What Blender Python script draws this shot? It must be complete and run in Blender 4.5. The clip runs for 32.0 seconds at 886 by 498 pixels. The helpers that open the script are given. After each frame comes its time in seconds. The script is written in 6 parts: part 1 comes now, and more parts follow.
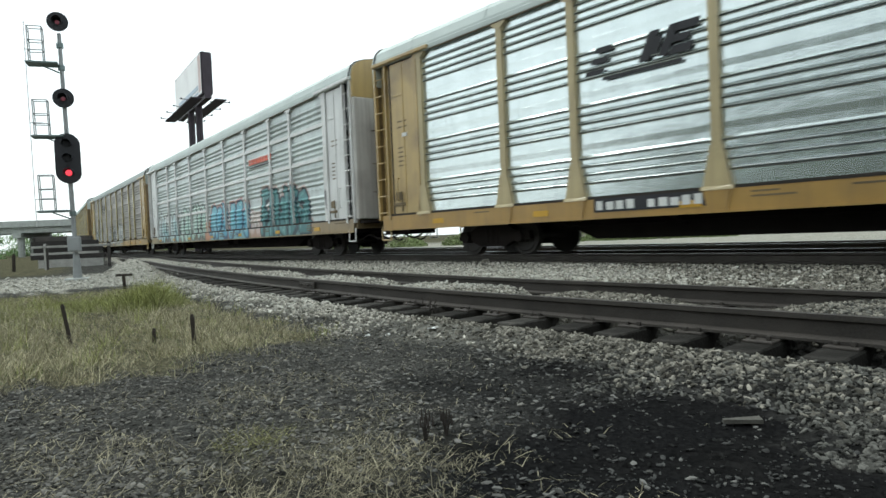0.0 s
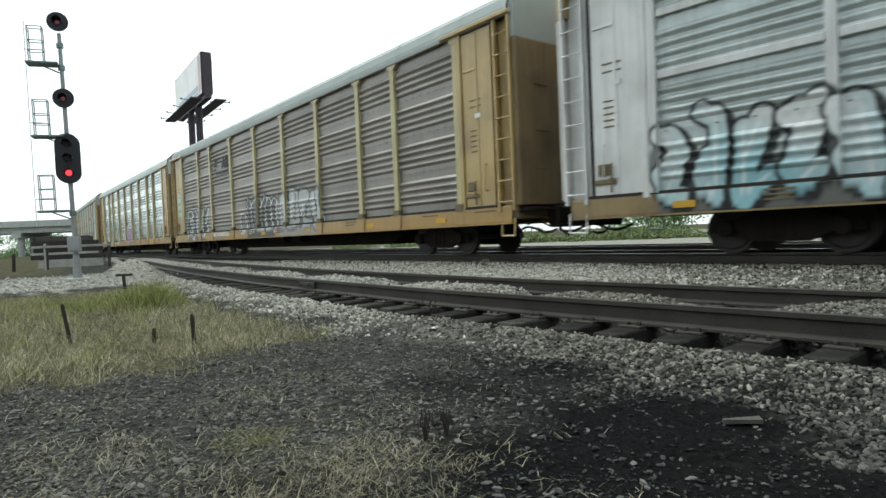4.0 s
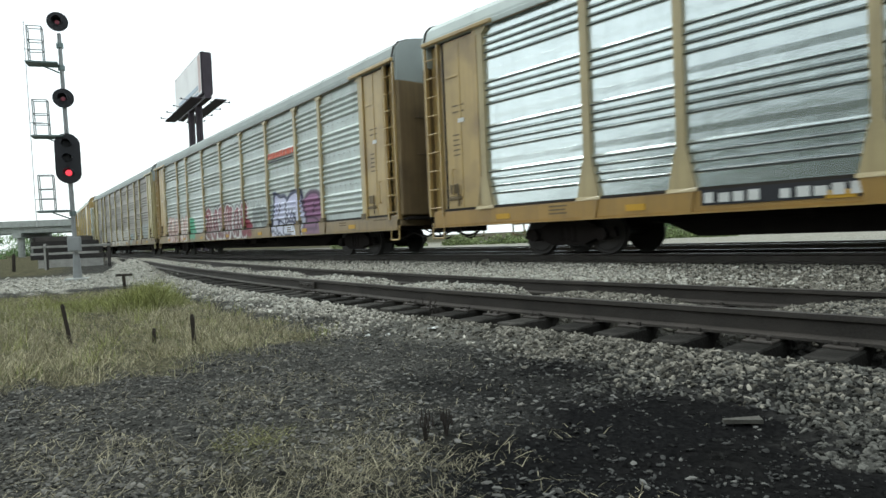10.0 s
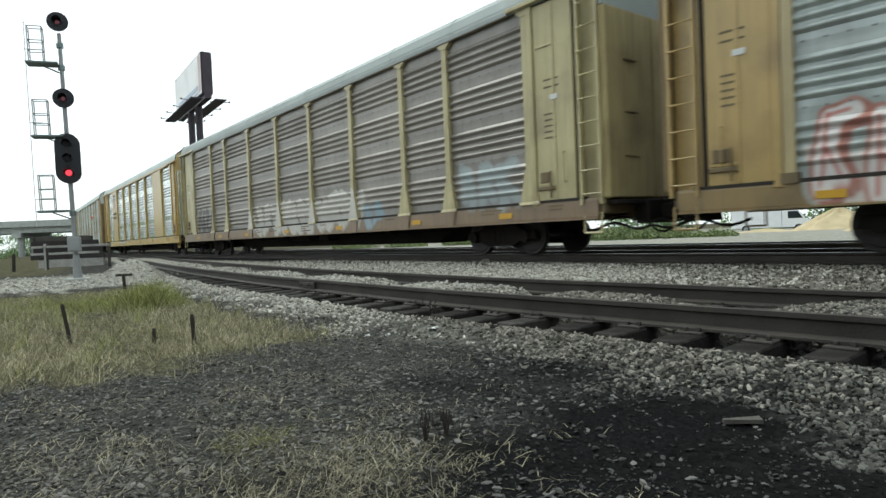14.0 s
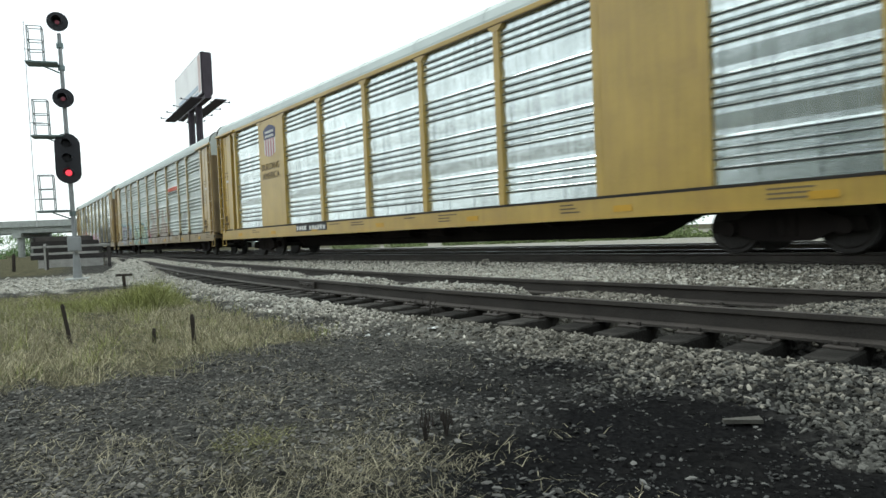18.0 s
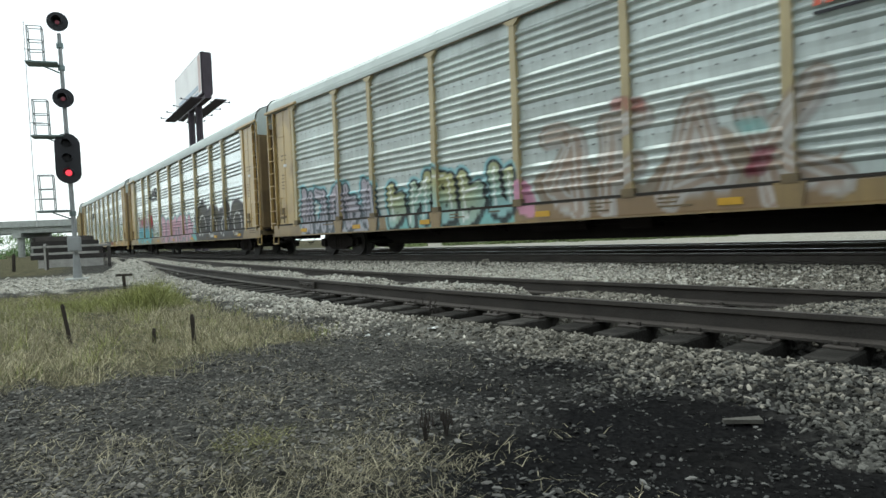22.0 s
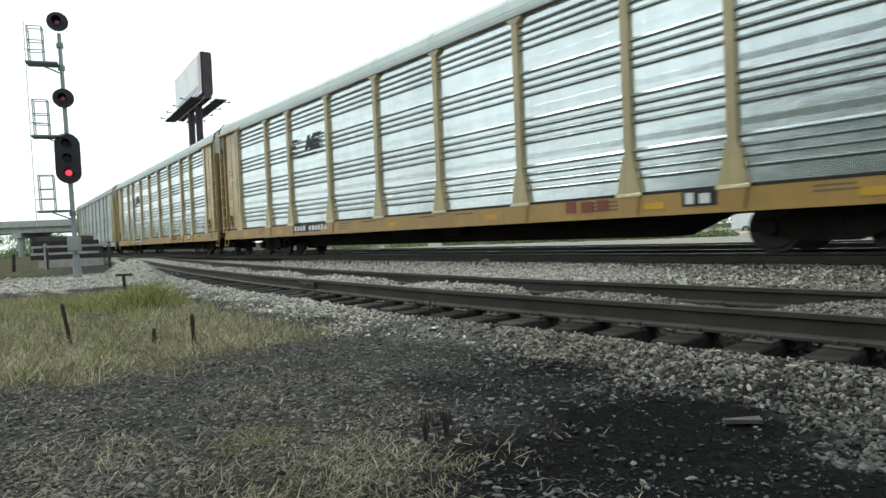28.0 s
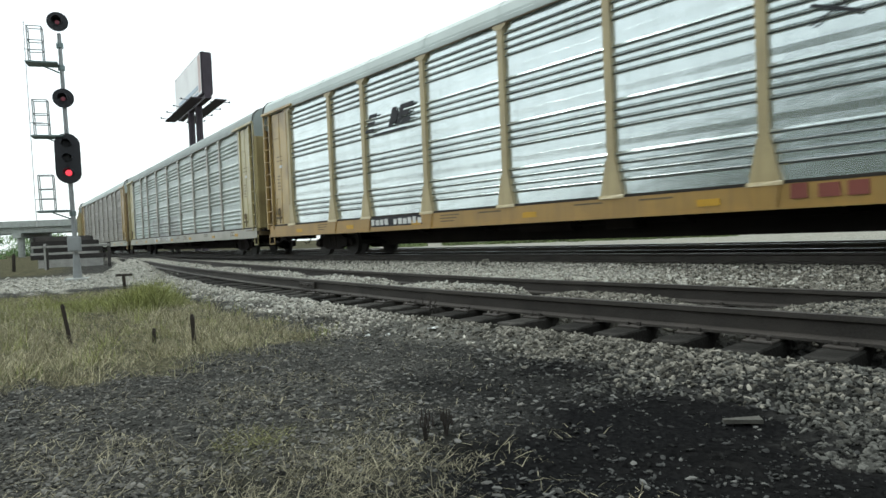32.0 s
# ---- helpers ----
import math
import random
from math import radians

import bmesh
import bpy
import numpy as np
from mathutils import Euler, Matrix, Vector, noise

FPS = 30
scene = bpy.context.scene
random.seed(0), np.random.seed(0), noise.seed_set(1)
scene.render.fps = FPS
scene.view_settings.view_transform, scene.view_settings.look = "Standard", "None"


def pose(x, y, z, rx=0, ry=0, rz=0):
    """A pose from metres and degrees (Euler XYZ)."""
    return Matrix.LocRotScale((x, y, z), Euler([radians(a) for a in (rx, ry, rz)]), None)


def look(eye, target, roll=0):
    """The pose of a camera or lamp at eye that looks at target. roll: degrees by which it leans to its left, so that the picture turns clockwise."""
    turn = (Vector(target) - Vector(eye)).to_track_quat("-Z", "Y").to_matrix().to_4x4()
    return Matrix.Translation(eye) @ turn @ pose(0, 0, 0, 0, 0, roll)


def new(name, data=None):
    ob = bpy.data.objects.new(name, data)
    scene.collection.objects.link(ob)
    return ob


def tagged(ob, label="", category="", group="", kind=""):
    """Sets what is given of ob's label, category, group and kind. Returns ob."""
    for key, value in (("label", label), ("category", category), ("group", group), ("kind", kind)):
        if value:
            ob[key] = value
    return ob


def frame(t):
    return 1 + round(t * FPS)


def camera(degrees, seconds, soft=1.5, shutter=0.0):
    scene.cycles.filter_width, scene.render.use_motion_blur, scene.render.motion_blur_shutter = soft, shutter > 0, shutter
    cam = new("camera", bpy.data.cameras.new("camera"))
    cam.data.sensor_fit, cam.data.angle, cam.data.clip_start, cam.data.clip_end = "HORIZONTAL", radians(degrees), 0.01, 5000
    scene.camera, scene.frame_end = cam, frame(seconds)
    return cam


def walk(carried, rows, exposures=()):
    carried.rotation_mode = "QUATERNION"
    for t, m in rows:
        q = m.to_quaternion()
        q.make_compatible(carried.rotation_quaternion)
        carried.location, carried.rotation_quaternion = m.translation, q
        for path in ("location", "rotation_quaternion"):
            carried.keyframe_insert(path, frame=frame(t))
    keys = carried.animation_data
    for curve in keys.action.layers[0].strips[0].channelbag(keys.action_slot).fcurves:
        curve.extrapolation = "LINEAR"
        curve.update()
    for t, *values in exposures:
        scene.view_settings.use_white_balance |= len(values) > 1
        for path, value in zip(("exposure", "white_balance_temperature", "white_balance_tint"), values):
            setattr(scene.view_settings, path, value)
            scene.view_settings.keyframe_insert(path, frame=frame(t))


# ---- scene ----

# One plan in metres: the eye stands over the origin and looks along +y; z = 0 is the top of the rails under the train.
EYE = 0.535
cam = camera(71.34, 32.0, soft=1.5, shutter=0.25)
CAM_POSE = look((0, 0, EYE), (0, math.cos(radians(1.33)), EYE - math.sin(radians(1.33))), -2.40)
walk(cam, [(0.0, CAM_POSE), (32.0, CAM_POSE)], [(0.0, 0.0, 6000, -1), (32.0, 0.0, 6000, -1)])

# ---- light: a bright hazy overcast sky and a weak, wide sun ----
world = bpy.data.worlds.new("world")
scene.world = world
world.use_nodes = True
wn, wl = world.node_tree.nodes, world.node_tree.links
sky = wn.new("ShaderNodeTexSky")
sky.sky_type, sky.sun_disc = "NISHITA", False
sky.sun_elevation, sky.sun_rotation = radians(54.8), radians(307.3)
sky.air_density, sky.dust_density = 1.0, 4.0
haze = wn.new("ShaderNodeMix")
haze.data_type = "RGBA"
haze.inputs["Factor"].default_value = 0.8
haze.inputs["B"].default_value = (13.2, 13.1, 13.0, 1)
wl.new(sky.outputs["Color"], haze.inputs["A"])
wl.new(haze.outputs["Result"], wn["Background"].inputs["Color"])
wn["Background"].inputs["Strength"].default_value = 0.112
sun = new("sun", bpy.data.lights.new("sun", "SUN"))
sun.data.energy, sun.data.angle, sun.data.color = 1.4, radians(14), (1.0, 0.96, 0.9)
sun.matrix_world = look((-42, 32, 75), (0, 0, 0))

# ---- the line of the tracks ----
TH, DIST, BEND, RUN = 0.73633, 10.25, 1 / 292.7, 30.0
TX, TY = -math.sin(TH), math.cos(TH)
NX, NY = math.cos(TH), math.sin(TH)


def line(s, off=0.0):
    """The line bends twice. Plan point s metres down the line (away from the eye) and off metres beyond the near flank of the train, and the heading there."""
    s = np.asarray(s, float)
    sa, sb, sc, sd = np.clip(s, 0, RUN), np.clip(s - RUN, 0, 42), np.clip(s - 72, 0, 120), np.maximum(s - 192, 0)
    p1 = BEND * sa
    psi = p1 + sc / 240
    a = np.sin(p1) / BEND + np.cos(p1) * sb + np.minimum(s, 0) + 240 * (np.sin(psi) - np.sin(p1)) + np.cos(psi) * sd
    b = (1 - np.cos(p1)) / BEND + np.sin(p1) * sb + 240 * (np.cos(p1) - np.cos(psi)) + np.sin(psi) * sd
    a, b = a - np.sin(psi) * off, b + np.cos(psi) * off
    return NX * (DIST + b) + TX * a, NY * (DIST + b) + TY * a, psi


def place(x, y):
    """The inverse of line(): s and off of plan points."""
    u = x * TX + y * TY
    v = x * NX + y * NY - DIST
    cb = 1 / BEND
    psi = np.arctan2(u, cb - v)
    arc_s, arc_o = psi * cb, cb - np.hypot(u, cb - v)
    pe = BEND * RUN
    ua, va = u - math.sin(pe) * cb, v - (1 - math.cos(pe)) * cb
    far_s, far_o = RUN + ua * math.cos(pe) + va * math.sin(pe), va * math.cos(pe) - ua * math.sin(pe)
    s = np.where(u < 0, u, np.where(arc_s > RUN, far_s, arc_s))
    o = np.where(u < 0, v, np.where(arc_s > RUN, far_o, arc_o))
    far = (u > 0) & (v > cb * 0.8) & (arc_s <= RUN)
    return np.where(far, far_s, s), np.where(far, far_o, o)


MID = 1.52           # from the near flank to the middle of the train's track
NEAR_Z = -0.085      # rail tops of the near siding


def siding(s):
    """Where the middle of the near siding lies; it joins the main track far off."""
    return np.interp(s, [-60, 0, 5, 11, 17, 26, 33, 47, 58, 70, 90], [-5.0, -5.0, -4.9, -4.42, -3.72, -2.62, -1.85, -0.05, 1.0, 1.45, 1.52])


def travel(t):
    """Metres that the train has gone by t seconds; it slows a little."""
    u = t / 16 - 1
    return ((((((0.0634 * u - 0.8882) * u - 0.2468) * u + 0.3434) * u - 1.3218) * u + 139.6868) * u) + 125.94


CAR = 28.6


# ---- mesh helpers ----
class Shape:
    """Collects boxes, tubes and prisms into one mesh."""

    def __init__(self):
        self.v, self.f = [], []

    def add(self, verts, faces):
        n = len(self.v)
        self.v += [tuple(p) for p in verts]
        self.f += [tuple(n + i for i in f) for f in faces]
        return self

    def box(self, x0, x1, y0, y1, z0, z1, c=0.0):
        if c <= 0:
            vs = [(x, y, z) for x in (x0, x1) for y in (y0, y1) for z in (z0, z1)]
            return self.add(vs, [(0, 1, 3, 2), (4, 6, 7, 5), (0, 4, 5, 1), (2, 3, 7, 6), (0, 2, 6, 4), (1, 5, 7, 3)])
        lo, hi = (x0, y0, z0), (x1, y1, z1)
        vs, idx = [], {}
        for i in (0, 1):
            for j in (0, 1):
                for k in (0, 1):
                    for ax in range(3):
                        p = []
                        for d, e in enumerate((i, j, k)):
                            q = hi[d] if e else lo[d]
                            p.append(q if d == ax else q + (-c if e else c))
                        idx[i, j, k, ax] = len(vs)
                        vs.append(p)
        fs = []
        for ax in range(3):
            b, d = [q for q in range(3) if q != ax]
            for e in (0, 1):
                loop = []
                for m, n in ((0, 0), (1, 0), (1, 1), (0, 1)):
                    key = [0, 0, 0]
                    key[ax], key[b], key[d] = e, m, n
                    loop.append(idx[key[0], key[1], key[2], ax])
                fs.append(loop)
            for m in (0, 1):
                for n in (0, 1):
                    k0, k1 = [0, 0, 0], [0, 0, 0]
                    k0[ax], k1[ax] = 0, 1
                    k0[b] = k1[b] = m
                    k0[d] = k1[d] = n
                    fs.append([idx[(*k0, b)], idx[(*k1, b)], idx[(*k1, d)], idx[(*k0, d)]])
        for i in (0, 1):
            for j in (0, 1):
                for k in (0, 1):
                    fs.append([idx[i, j, k, 0], idx[i, j, k, 1], idx[i, j, k, 2]])
        return self.add(vs, fs)

    def tube(self, p, q, r, n=8, r2=None):
        p, q = Vector(p), Vector(q)
        w = (q - p).normalized()
        u = w.orthogonal().normalized()
        v = w.cross(u)
        r2 = r if r2 is None else r2
        vs = []
        for base, rad in ((p, r), (q, r2)):
            vs += [base + rad * (math.cos(6.28319 * i / n) * u + math.sin(6.28319 * i / n) * v) for i in range(n)]
        fs = [(i, (i + 1) % n, n + (i + 1) % n, n + i) for i in range(n)]
        return self.add(vs, fs + [tuple(range(n))[::-1], tuple(range(n, 2 * n))])

    def pipe(self, pts, r, n=6):
        for p, q in zip(pts, pts[1:]):
            self.tube(p, q, r, n)
        return self

    def hose(self, pts, r, n=6):
        """One bent tube through points that run along x."""
        vs, fs = [], []
        for x, y, z in pts:
            vs += [(x, y + r * math.cos(6.28319 * i / n), z + r * math.sin(6.28319 * i / n)) for i in range(n)]
        for k in range(len(pts) - 1):
            fs += [(k * n + i, k * n + (i + 1) % n, (k + 1) * n + (i + 1) % n, (k + 1) * n + i) for i in range(n)]
        return self.add(vs, fs + [tuple(range(n))[::-1], tuple(range(len(vs) - n, len(vs)))])

    def prism(self, ring, shift):
        """A flat outline pushed along a vector."""
        n, shift = len(ring), Vector(shift)
        vs = [Vector(p) for p in ring] + [Vector(p) + shift for p in ring]
        fs = [(i, (i + 1) % n, n + (i + 1) % n, n + i) for i in range(n)]
        return self.add(vs, fs + [tuple(range(n))[::-1], tuple(range(n, 2 * n))])

    def mesh(self, name, mat, smooth=False):
        me = bpy.data.meshes.new(name)
        me.from_pydata(self.v, [], self.f)
        bm = bmesh.new()
        bm.from_mesh(me)
        bmesh.ops.recalc_face_normals(bm, faces=bm.faces)
        bm.to_mesh(me)
        bm.free()
        if smooth:
            for p in me.polygons:
                p.use_smooth = True
        me.materials.append(mat)
        return me


def raw_mesh(name, verts, faces, mat, smooth=False):
    """Big meshes from arrays: faces all of one size."""
    verts, faces = np.asarray(verts, np.float32), np.asarray(faces, np.int32)
    me = bpy.data.meshes.new(name)
    k = faces.shape[1]
    me.vertices.add(len(verts))
    me.vertices.foreach_set("co", verts.ravel())
    me.loops.add(faces.size)
    me.loops.foreach_set("vertex_index", faces.ravel())
    me.polygons.add(len(faces))
    me.polygons.foreach_set("loop_start", np.arange(0, faces.size, k, dtype=np.int32))
    me.polygons.foreach_set("use_smooth", np.full(len(faces), smooth))
    me.update(calc_edges=True)
    me.materials.append(mat)
    return me


def part(name, me, parent, label="", m=None):
    """One mesh object under a thing or under a part."""
    ob = new(name, me)
    ob.parent = parent
    if m is not None:
        ob.matrix_basis = m
    if label:
        ob["label"] = label
    return ob


def thing(name, label, category, m=None, group="", kind="", data=None):
    ob = new(name, data)
    if m is not None:
        ob.matrix_basis = m
    return tagged(ob, label, category, group, kind)


# ---- materials ----
def material(name, base=(0.5, 0.5, 0.5), rough=0.7, metal=0.0, spread=0.25, scale=3.0, grain=40.0, bump=0.2, dirt=None, dirt_amount=0.35,
             streak=0.0, random_tone=0.0, island=False, spec=0.4, paint=False, dent=0.0, clear=0.0):
    """A procedural surface: a base colour that varies at two scales, stains, fine relief and, where asked, rain streaks or a tone of its own per piece."""
    mat = bpy.data.materials.new(name)
    mat.use_nodes = True
    nt = mat.node_tree
    n, l = nt.nodes, nt.links
    bsdf = n["Principled BSDF"]
    bsdf.inputs["Roughness"].default_value = rough
    bsdf.inputs["Metallic"].default_value = metal
    bsdf.inputs["Specular IOR Level"].default_value = spec
    bsdf.inputs["Coat Weight"].default_value, bsdf.inputs["Coat Roughness"].default_value = clear, 0.28
    co = n.new("ShaderNodeTexCoord")

    def noise_of(sc, detail=4.0, stretch=None):
        t = n.new("ShaderNodeTexNoise")
        t.inputs["Scale"].default_value = sc
        t.inputs["Detail"].default_value = detail
        if stretch:
            mp = n.new("ShaderNodeMapping")
            mp.inputs["Scale"].default_value = stretch
            l.new(co.outputs["Object"], mp.inputs["Vector"])
            l.new(mp.outputs["Vector"], t.inputs["Vector"])
        else:
            l.new(co.outputs["Object"], t.inputs["Vector"])
        return t.outputs["Fac"]

    def ramp(fac, a, b):
        r = n.new("ShaderNodeMapRange")
        r.inputs["From Min"].default_value, r.inputs["From Max"].default_value = a, b
        l.new(fac, r.inputs["Value"])
        return r.outputs["Result"]

    def mix(fac, a, b, mode="MIX"):
        m = n.new("ShaderNodeMix")
        m.data_type, m.blend_type = "RGBA", mode
        for sock, val in ((m.inputs["Factor"], fac), (m.inputs["A"], a), (m.inputs["B"], b)):
            if isinstance(val, (int, float)):
                sock.default_value = val
            elif isinstance(val, tuple):
                sock.default_value = (*val, 1)
            else:
                l.new(val, sock)
        return m.outputs["Result"]

    dark = tuple(c * (1 - spread) for c in base)
    light = tuple(min(1, c * (1 + spread)) for c in base)
    col = mix(ramp(noise_of(scale), 0.3, 0.7), dark, light)
    col = mix(ramp(noise_of(grain, 3), 0.25, 0.75), col, mix(0.5, col, light), "MIX")
    if streak:
        col = mix(ramp(noise_of(1.0, 5, (9, 9, 0.5)), 0.45, 0.8), col, mix(streak, col, dirt or dark))
    if dirt:
        col = mix(ramp(noise_of(scale * 0.6, 6), 0.52, 0.72), col, mix(dirt_amount, col, dirt))
    if random_tone:
        info = n.new("ShaderNodeNewGeometry") if island else n.new("ShaderNodeObjectInfo")
        out = info.outputs["Random Per Island"] if island else info.outputs["Random"]
        g = n.new("ShaderNodeMapRange")
        g.inputs["To Min"].default_value, g.inputs["To Max"].default_value = 1 - random_tone, 1 + random_tone
        l.new(out, g.inputs["Value"])
        hsv = n.new("ShaderNodeHueSaturation")
        l.new(g.outputs["Result"], hsv.inputs["Value"])
        l.new(col, hsv.inputs["Color"])
        col = hsv.outputs["Color"]
    if paint:
        at = n.new("ShaderNodeAttribute")
        at.attribute_name = "paint"
        col = mix(at.outputs["Alpha"], col, at.outputs["Color"])
        inv = n.new("ShaderNodeMath")
        inv.operation = "MULTIPLY_ADD"
        inv.inputs[1].default_value, inv.inputs[2].default_value = -metal, metal
        l.new(at.outputs["Alpha"], inv.inputs[0])
        l.new(inv.outputs[0], bsdf.inputs["Metallic"])
        for sock, bare, sprayed in (("Roughness", rough, 0.8), ("Specular IOR Level", spec, 0.1)):
            blend = n.new("ShaderNodeMapRange")
            blend.inputs["To Min"].default_value, blend.inputs["To Max"].default_value = bare, sprayed
            l.new(at.outputs["Alpha"], blend.inputs["Value"])
            l.new(blend.outputs["Result"], bsdf.inputs[sock])
    l.new(col, bsdf.inputs["Base Color"])
    if bump:
        b = n.new("ShaderNodeBump")
        b.inputs["Strength"].default_value, b.inputs["Distance"].default_value = bump, 0.02
        l.new(noise_of(grain * 0.7, 5), b.inputs["Height"])
        if dent:
            d = n.new("ShaderNodeBump")
            d.inputs["Strength"].default_value, d.inputs["Distance"].default_value = dent, 0.12
            l.new(noise_of(1.0, 2, (1.1, 1.1, 2.2)), d.inputs["Height"])
            l.new(d.outputs["Normal"], b.inputs["Normal"])
        l.new(b.outputs["Normal"], bsdf.inputs["Normal"])
    return mat


def glow(name, colour, strength):
    mat = bpy.data.materials.new(name)
    mat.use_nodes = True
    b = mat.node_tree.nodes["Principled BSDF"]
    b.inputs["Base Color"].default_value = (*[c * 0.3 for c in colour], 1)
    b.inputs["Roughness"].default_value = 0.2
    b.inputs["Emission Color"].default_value = (*colour, 1)
    b.inputs["Emission Strength"].default_value = strength
    return mat


RUST = material("rail steel rusty brown", (0.043, 0.037, 0.032), 0.75, 0.1, 0.35, 3, 60, 0.3)
SHINE = material("polished rail head", (0.42, 0.42, 0.43), 0.32, 0.9, 0.2, 3, 60, 0.05)
TIE = material("creosoted tie wood", (0.034, 0.032, 0.029), 0.92, 0, 0.5, 5, 50, 0.8, (0.14, 0.132, 0.118), 0.65, random_tone=0.55, spec=0.05)
STONE = material("ballast stone grey", (0.158, 0.148, 0.126), 0.95, 0, 0.3, 12, 90, 0.4, random_tone=0.75, island=True, spec=0.0)
DIRTY_VIGNETTED = material("dirty ballast stone", (0.085, 0.083, 0.075), 0.95, 0, 0.35, 12, 90, 0.4, random_tone=0.6, island=True, spec=0.0)
GRIT = material("grey gravel bits", (0.105, 0.1, 0.09), 0.95, 0, 0.35, 12, 90, 0.4, random_tone=0.7, island=True, spec=0.0)
CINDER = material("dark cinder stones", (0.046, 0.0455, 0.044), 0.95, 0, 0.35, 12, 90, 0.4, random_tone=0.75, island=True, spec=0.0)
OLIVE = material("olive dying grass", (0.17, 0.165, 0.08), 0.9, 0, 0.3, 4, 30, 0.0, random_tone=0.5, island=True, spec=0.0)
OLDSTRAW = material("grey dead stalks", (0.22, 0.2, 0.142), 0.9, 0, 0.3, 4, 30, 0.0, random_tone=0.6, island=True, spec=0.0)
STRAW = material("dry grass straw", (0.32, 0.29, 0.19), 0.85, 0, 0.3, 4, 30, 0.0, random_tone=0.65, island=True, spec=0.1)
GREEN = material("weedy green grass", (0.23, 0.24, 0.085), 0.8, 0, 0.35, 4, 30, 0.0, random_tone=0.45, island=True)


def ground_material():
    mat = bpy.data.materials.new("ground cinder gravel and turf")
    mat.use_nodes = True
    n, l = mat.node_tree.nodes, mat.node_tree.links
    bsdf = n["Principled BSDF"]
    bsdf.inputs["Roughness"].default_value = 0.92
    bsdf.inputs["Specular IOR Level"].default_value = 0.0
    co = n.new("ShaderNodeTexCoord")
    zone = n.new("ShaderNodeAttribute")
    zone.attribute_name = "zone"
    split = n.new("ShaderNodeSeparateColor")
    l.new(zone.outputs["Color"], split.inputs["Color"])

    def tex(kind, scale, out, detail=5.0):
        t = n.new(kind)
        t.inputs["Scale"].default_value = scale
        if kind == "ShaderNodeTexNoise":
            t.inputs["Detail"].default_value = detail
        l.new(co.outputs["Object"], t.inputs["Vector"])
        return t.outputs[out]

    def mix(fac, a, b):
        m = n.new("ShaderNodeMix")
        m.data_type = "RGBA"
        for sock, val in ((m.inputs["Factor"], fac), (m.inputs["A"], a), (m.inputs["B"], b)):
            if isinstance(val, tuple):
                sock.default_value = (*val, 1)
            else:
                l.new(val, sock)
        return m.outputs["Result"]

    def rng(v, a, b, c=0.0, d=1.0):
        r = n.new("ShaderNodeMapRange")
        for nm, q in (("From Min", a), ("From Max", b), ("To Min", c), ("To Max", d)):
            r.inputs[nm].default_value = q
        l.new(v, r.inputs["Value"])
        return r.outputs["Result"]

    cell = n.new("ShaderNodeSeparateColor")
    l.new(tex("ShaderNodeTexVoronoi", 20, "Color"), cell.inputs["Color"])
    tone = cell.outputs["Red"]
    small = tex("ShaderNodeTexNoise", 45, "Fac")
    wide = tex("ShaderNodeTexNoise", 1.3, "Fac")
    ballast = mix(rng(tone, 0, 1), (0.008, 0.008, 0.0075), (0.06, 0.058, 0.054))
    cinder = mix(rng(small, 0.3, 0.7), (0.007, 0.007, 0.0075), (0.017, 0.017, 0.017))
    cinder = mix(rng(wide, 0.5, 0.7), cinder, mix(rng(tone, 0, 1), (0.005, 0.005, 0.005), (0.018, 0.0175, 0.017)))
    gravel = mix(rng(small, 0.3, 0.7), (0.03, 0.03, 0.028), mix(rng(tone, 0, 1), (0.045, 0.044, 0.04), (0.13, 0.126, 0.116)))
    cinder = mix(zone.outputs["Alpha"], cinder, gravel)
    turf = mix(rng(tex("ShaderNodeTexNoise", 14, "Fac"), 0.3, 0.7), (0.05, 0.047, 0.031), (0.15, 0.14, 0.09))
    turf = mix(rng(tex("ShaderNodeTexNoise", 2.7, "Fac"), 0.52, 0.66), turf, (0.05, 0.047, 0.036))
    turf = mix(rng(wide, 0.54, 0.75), turf, (0.13, 0.125, 0.075))
    pale = mix(rng(tone, 0, 1), (0.25, 0.24, 0.205), (0.46, 0.445, 0.39))
    col = mix(split.outputs["Red"], cinder, ballast)
    col = mix(split.outputs["Green"], col, turf)
    col = mix(split.outputs["Blue"], col, pale)
    l.new(col, bsdf.inputs["Base Color"])
    b = n.new("ShaderNodeBump")
    b.inputs["Strength"].default_value, b.inputs["Distance"].default_value = 0.9, 0.03
    hm = n.new("ShaderNodeMath")
    hm.operation = "ADD"
    l.new(tex("ShaderNodeTexVoronoi", 20, "Distance"), hm.inputs[0])
    l.new(small, hm.inputs[1])
    l.new(hm.outputs[0], b.inputs["Height"])
    l.new(b.outputs["Normal"], bsdf.inputs["Normal"])
    return mat


def wave(x, y, f, seed):
    """Cheap smooth unevenness from a few sines."""
    return (np.sin(f * (x + 0.7 * y) + seed) + np.sin(f * 1.7 * (y - 0.4 * x) + 2.1 * seed) + np.sin(f * 2.9 * (x * 0.8 + y * 0.9) + 3.3 * seed)) / 3


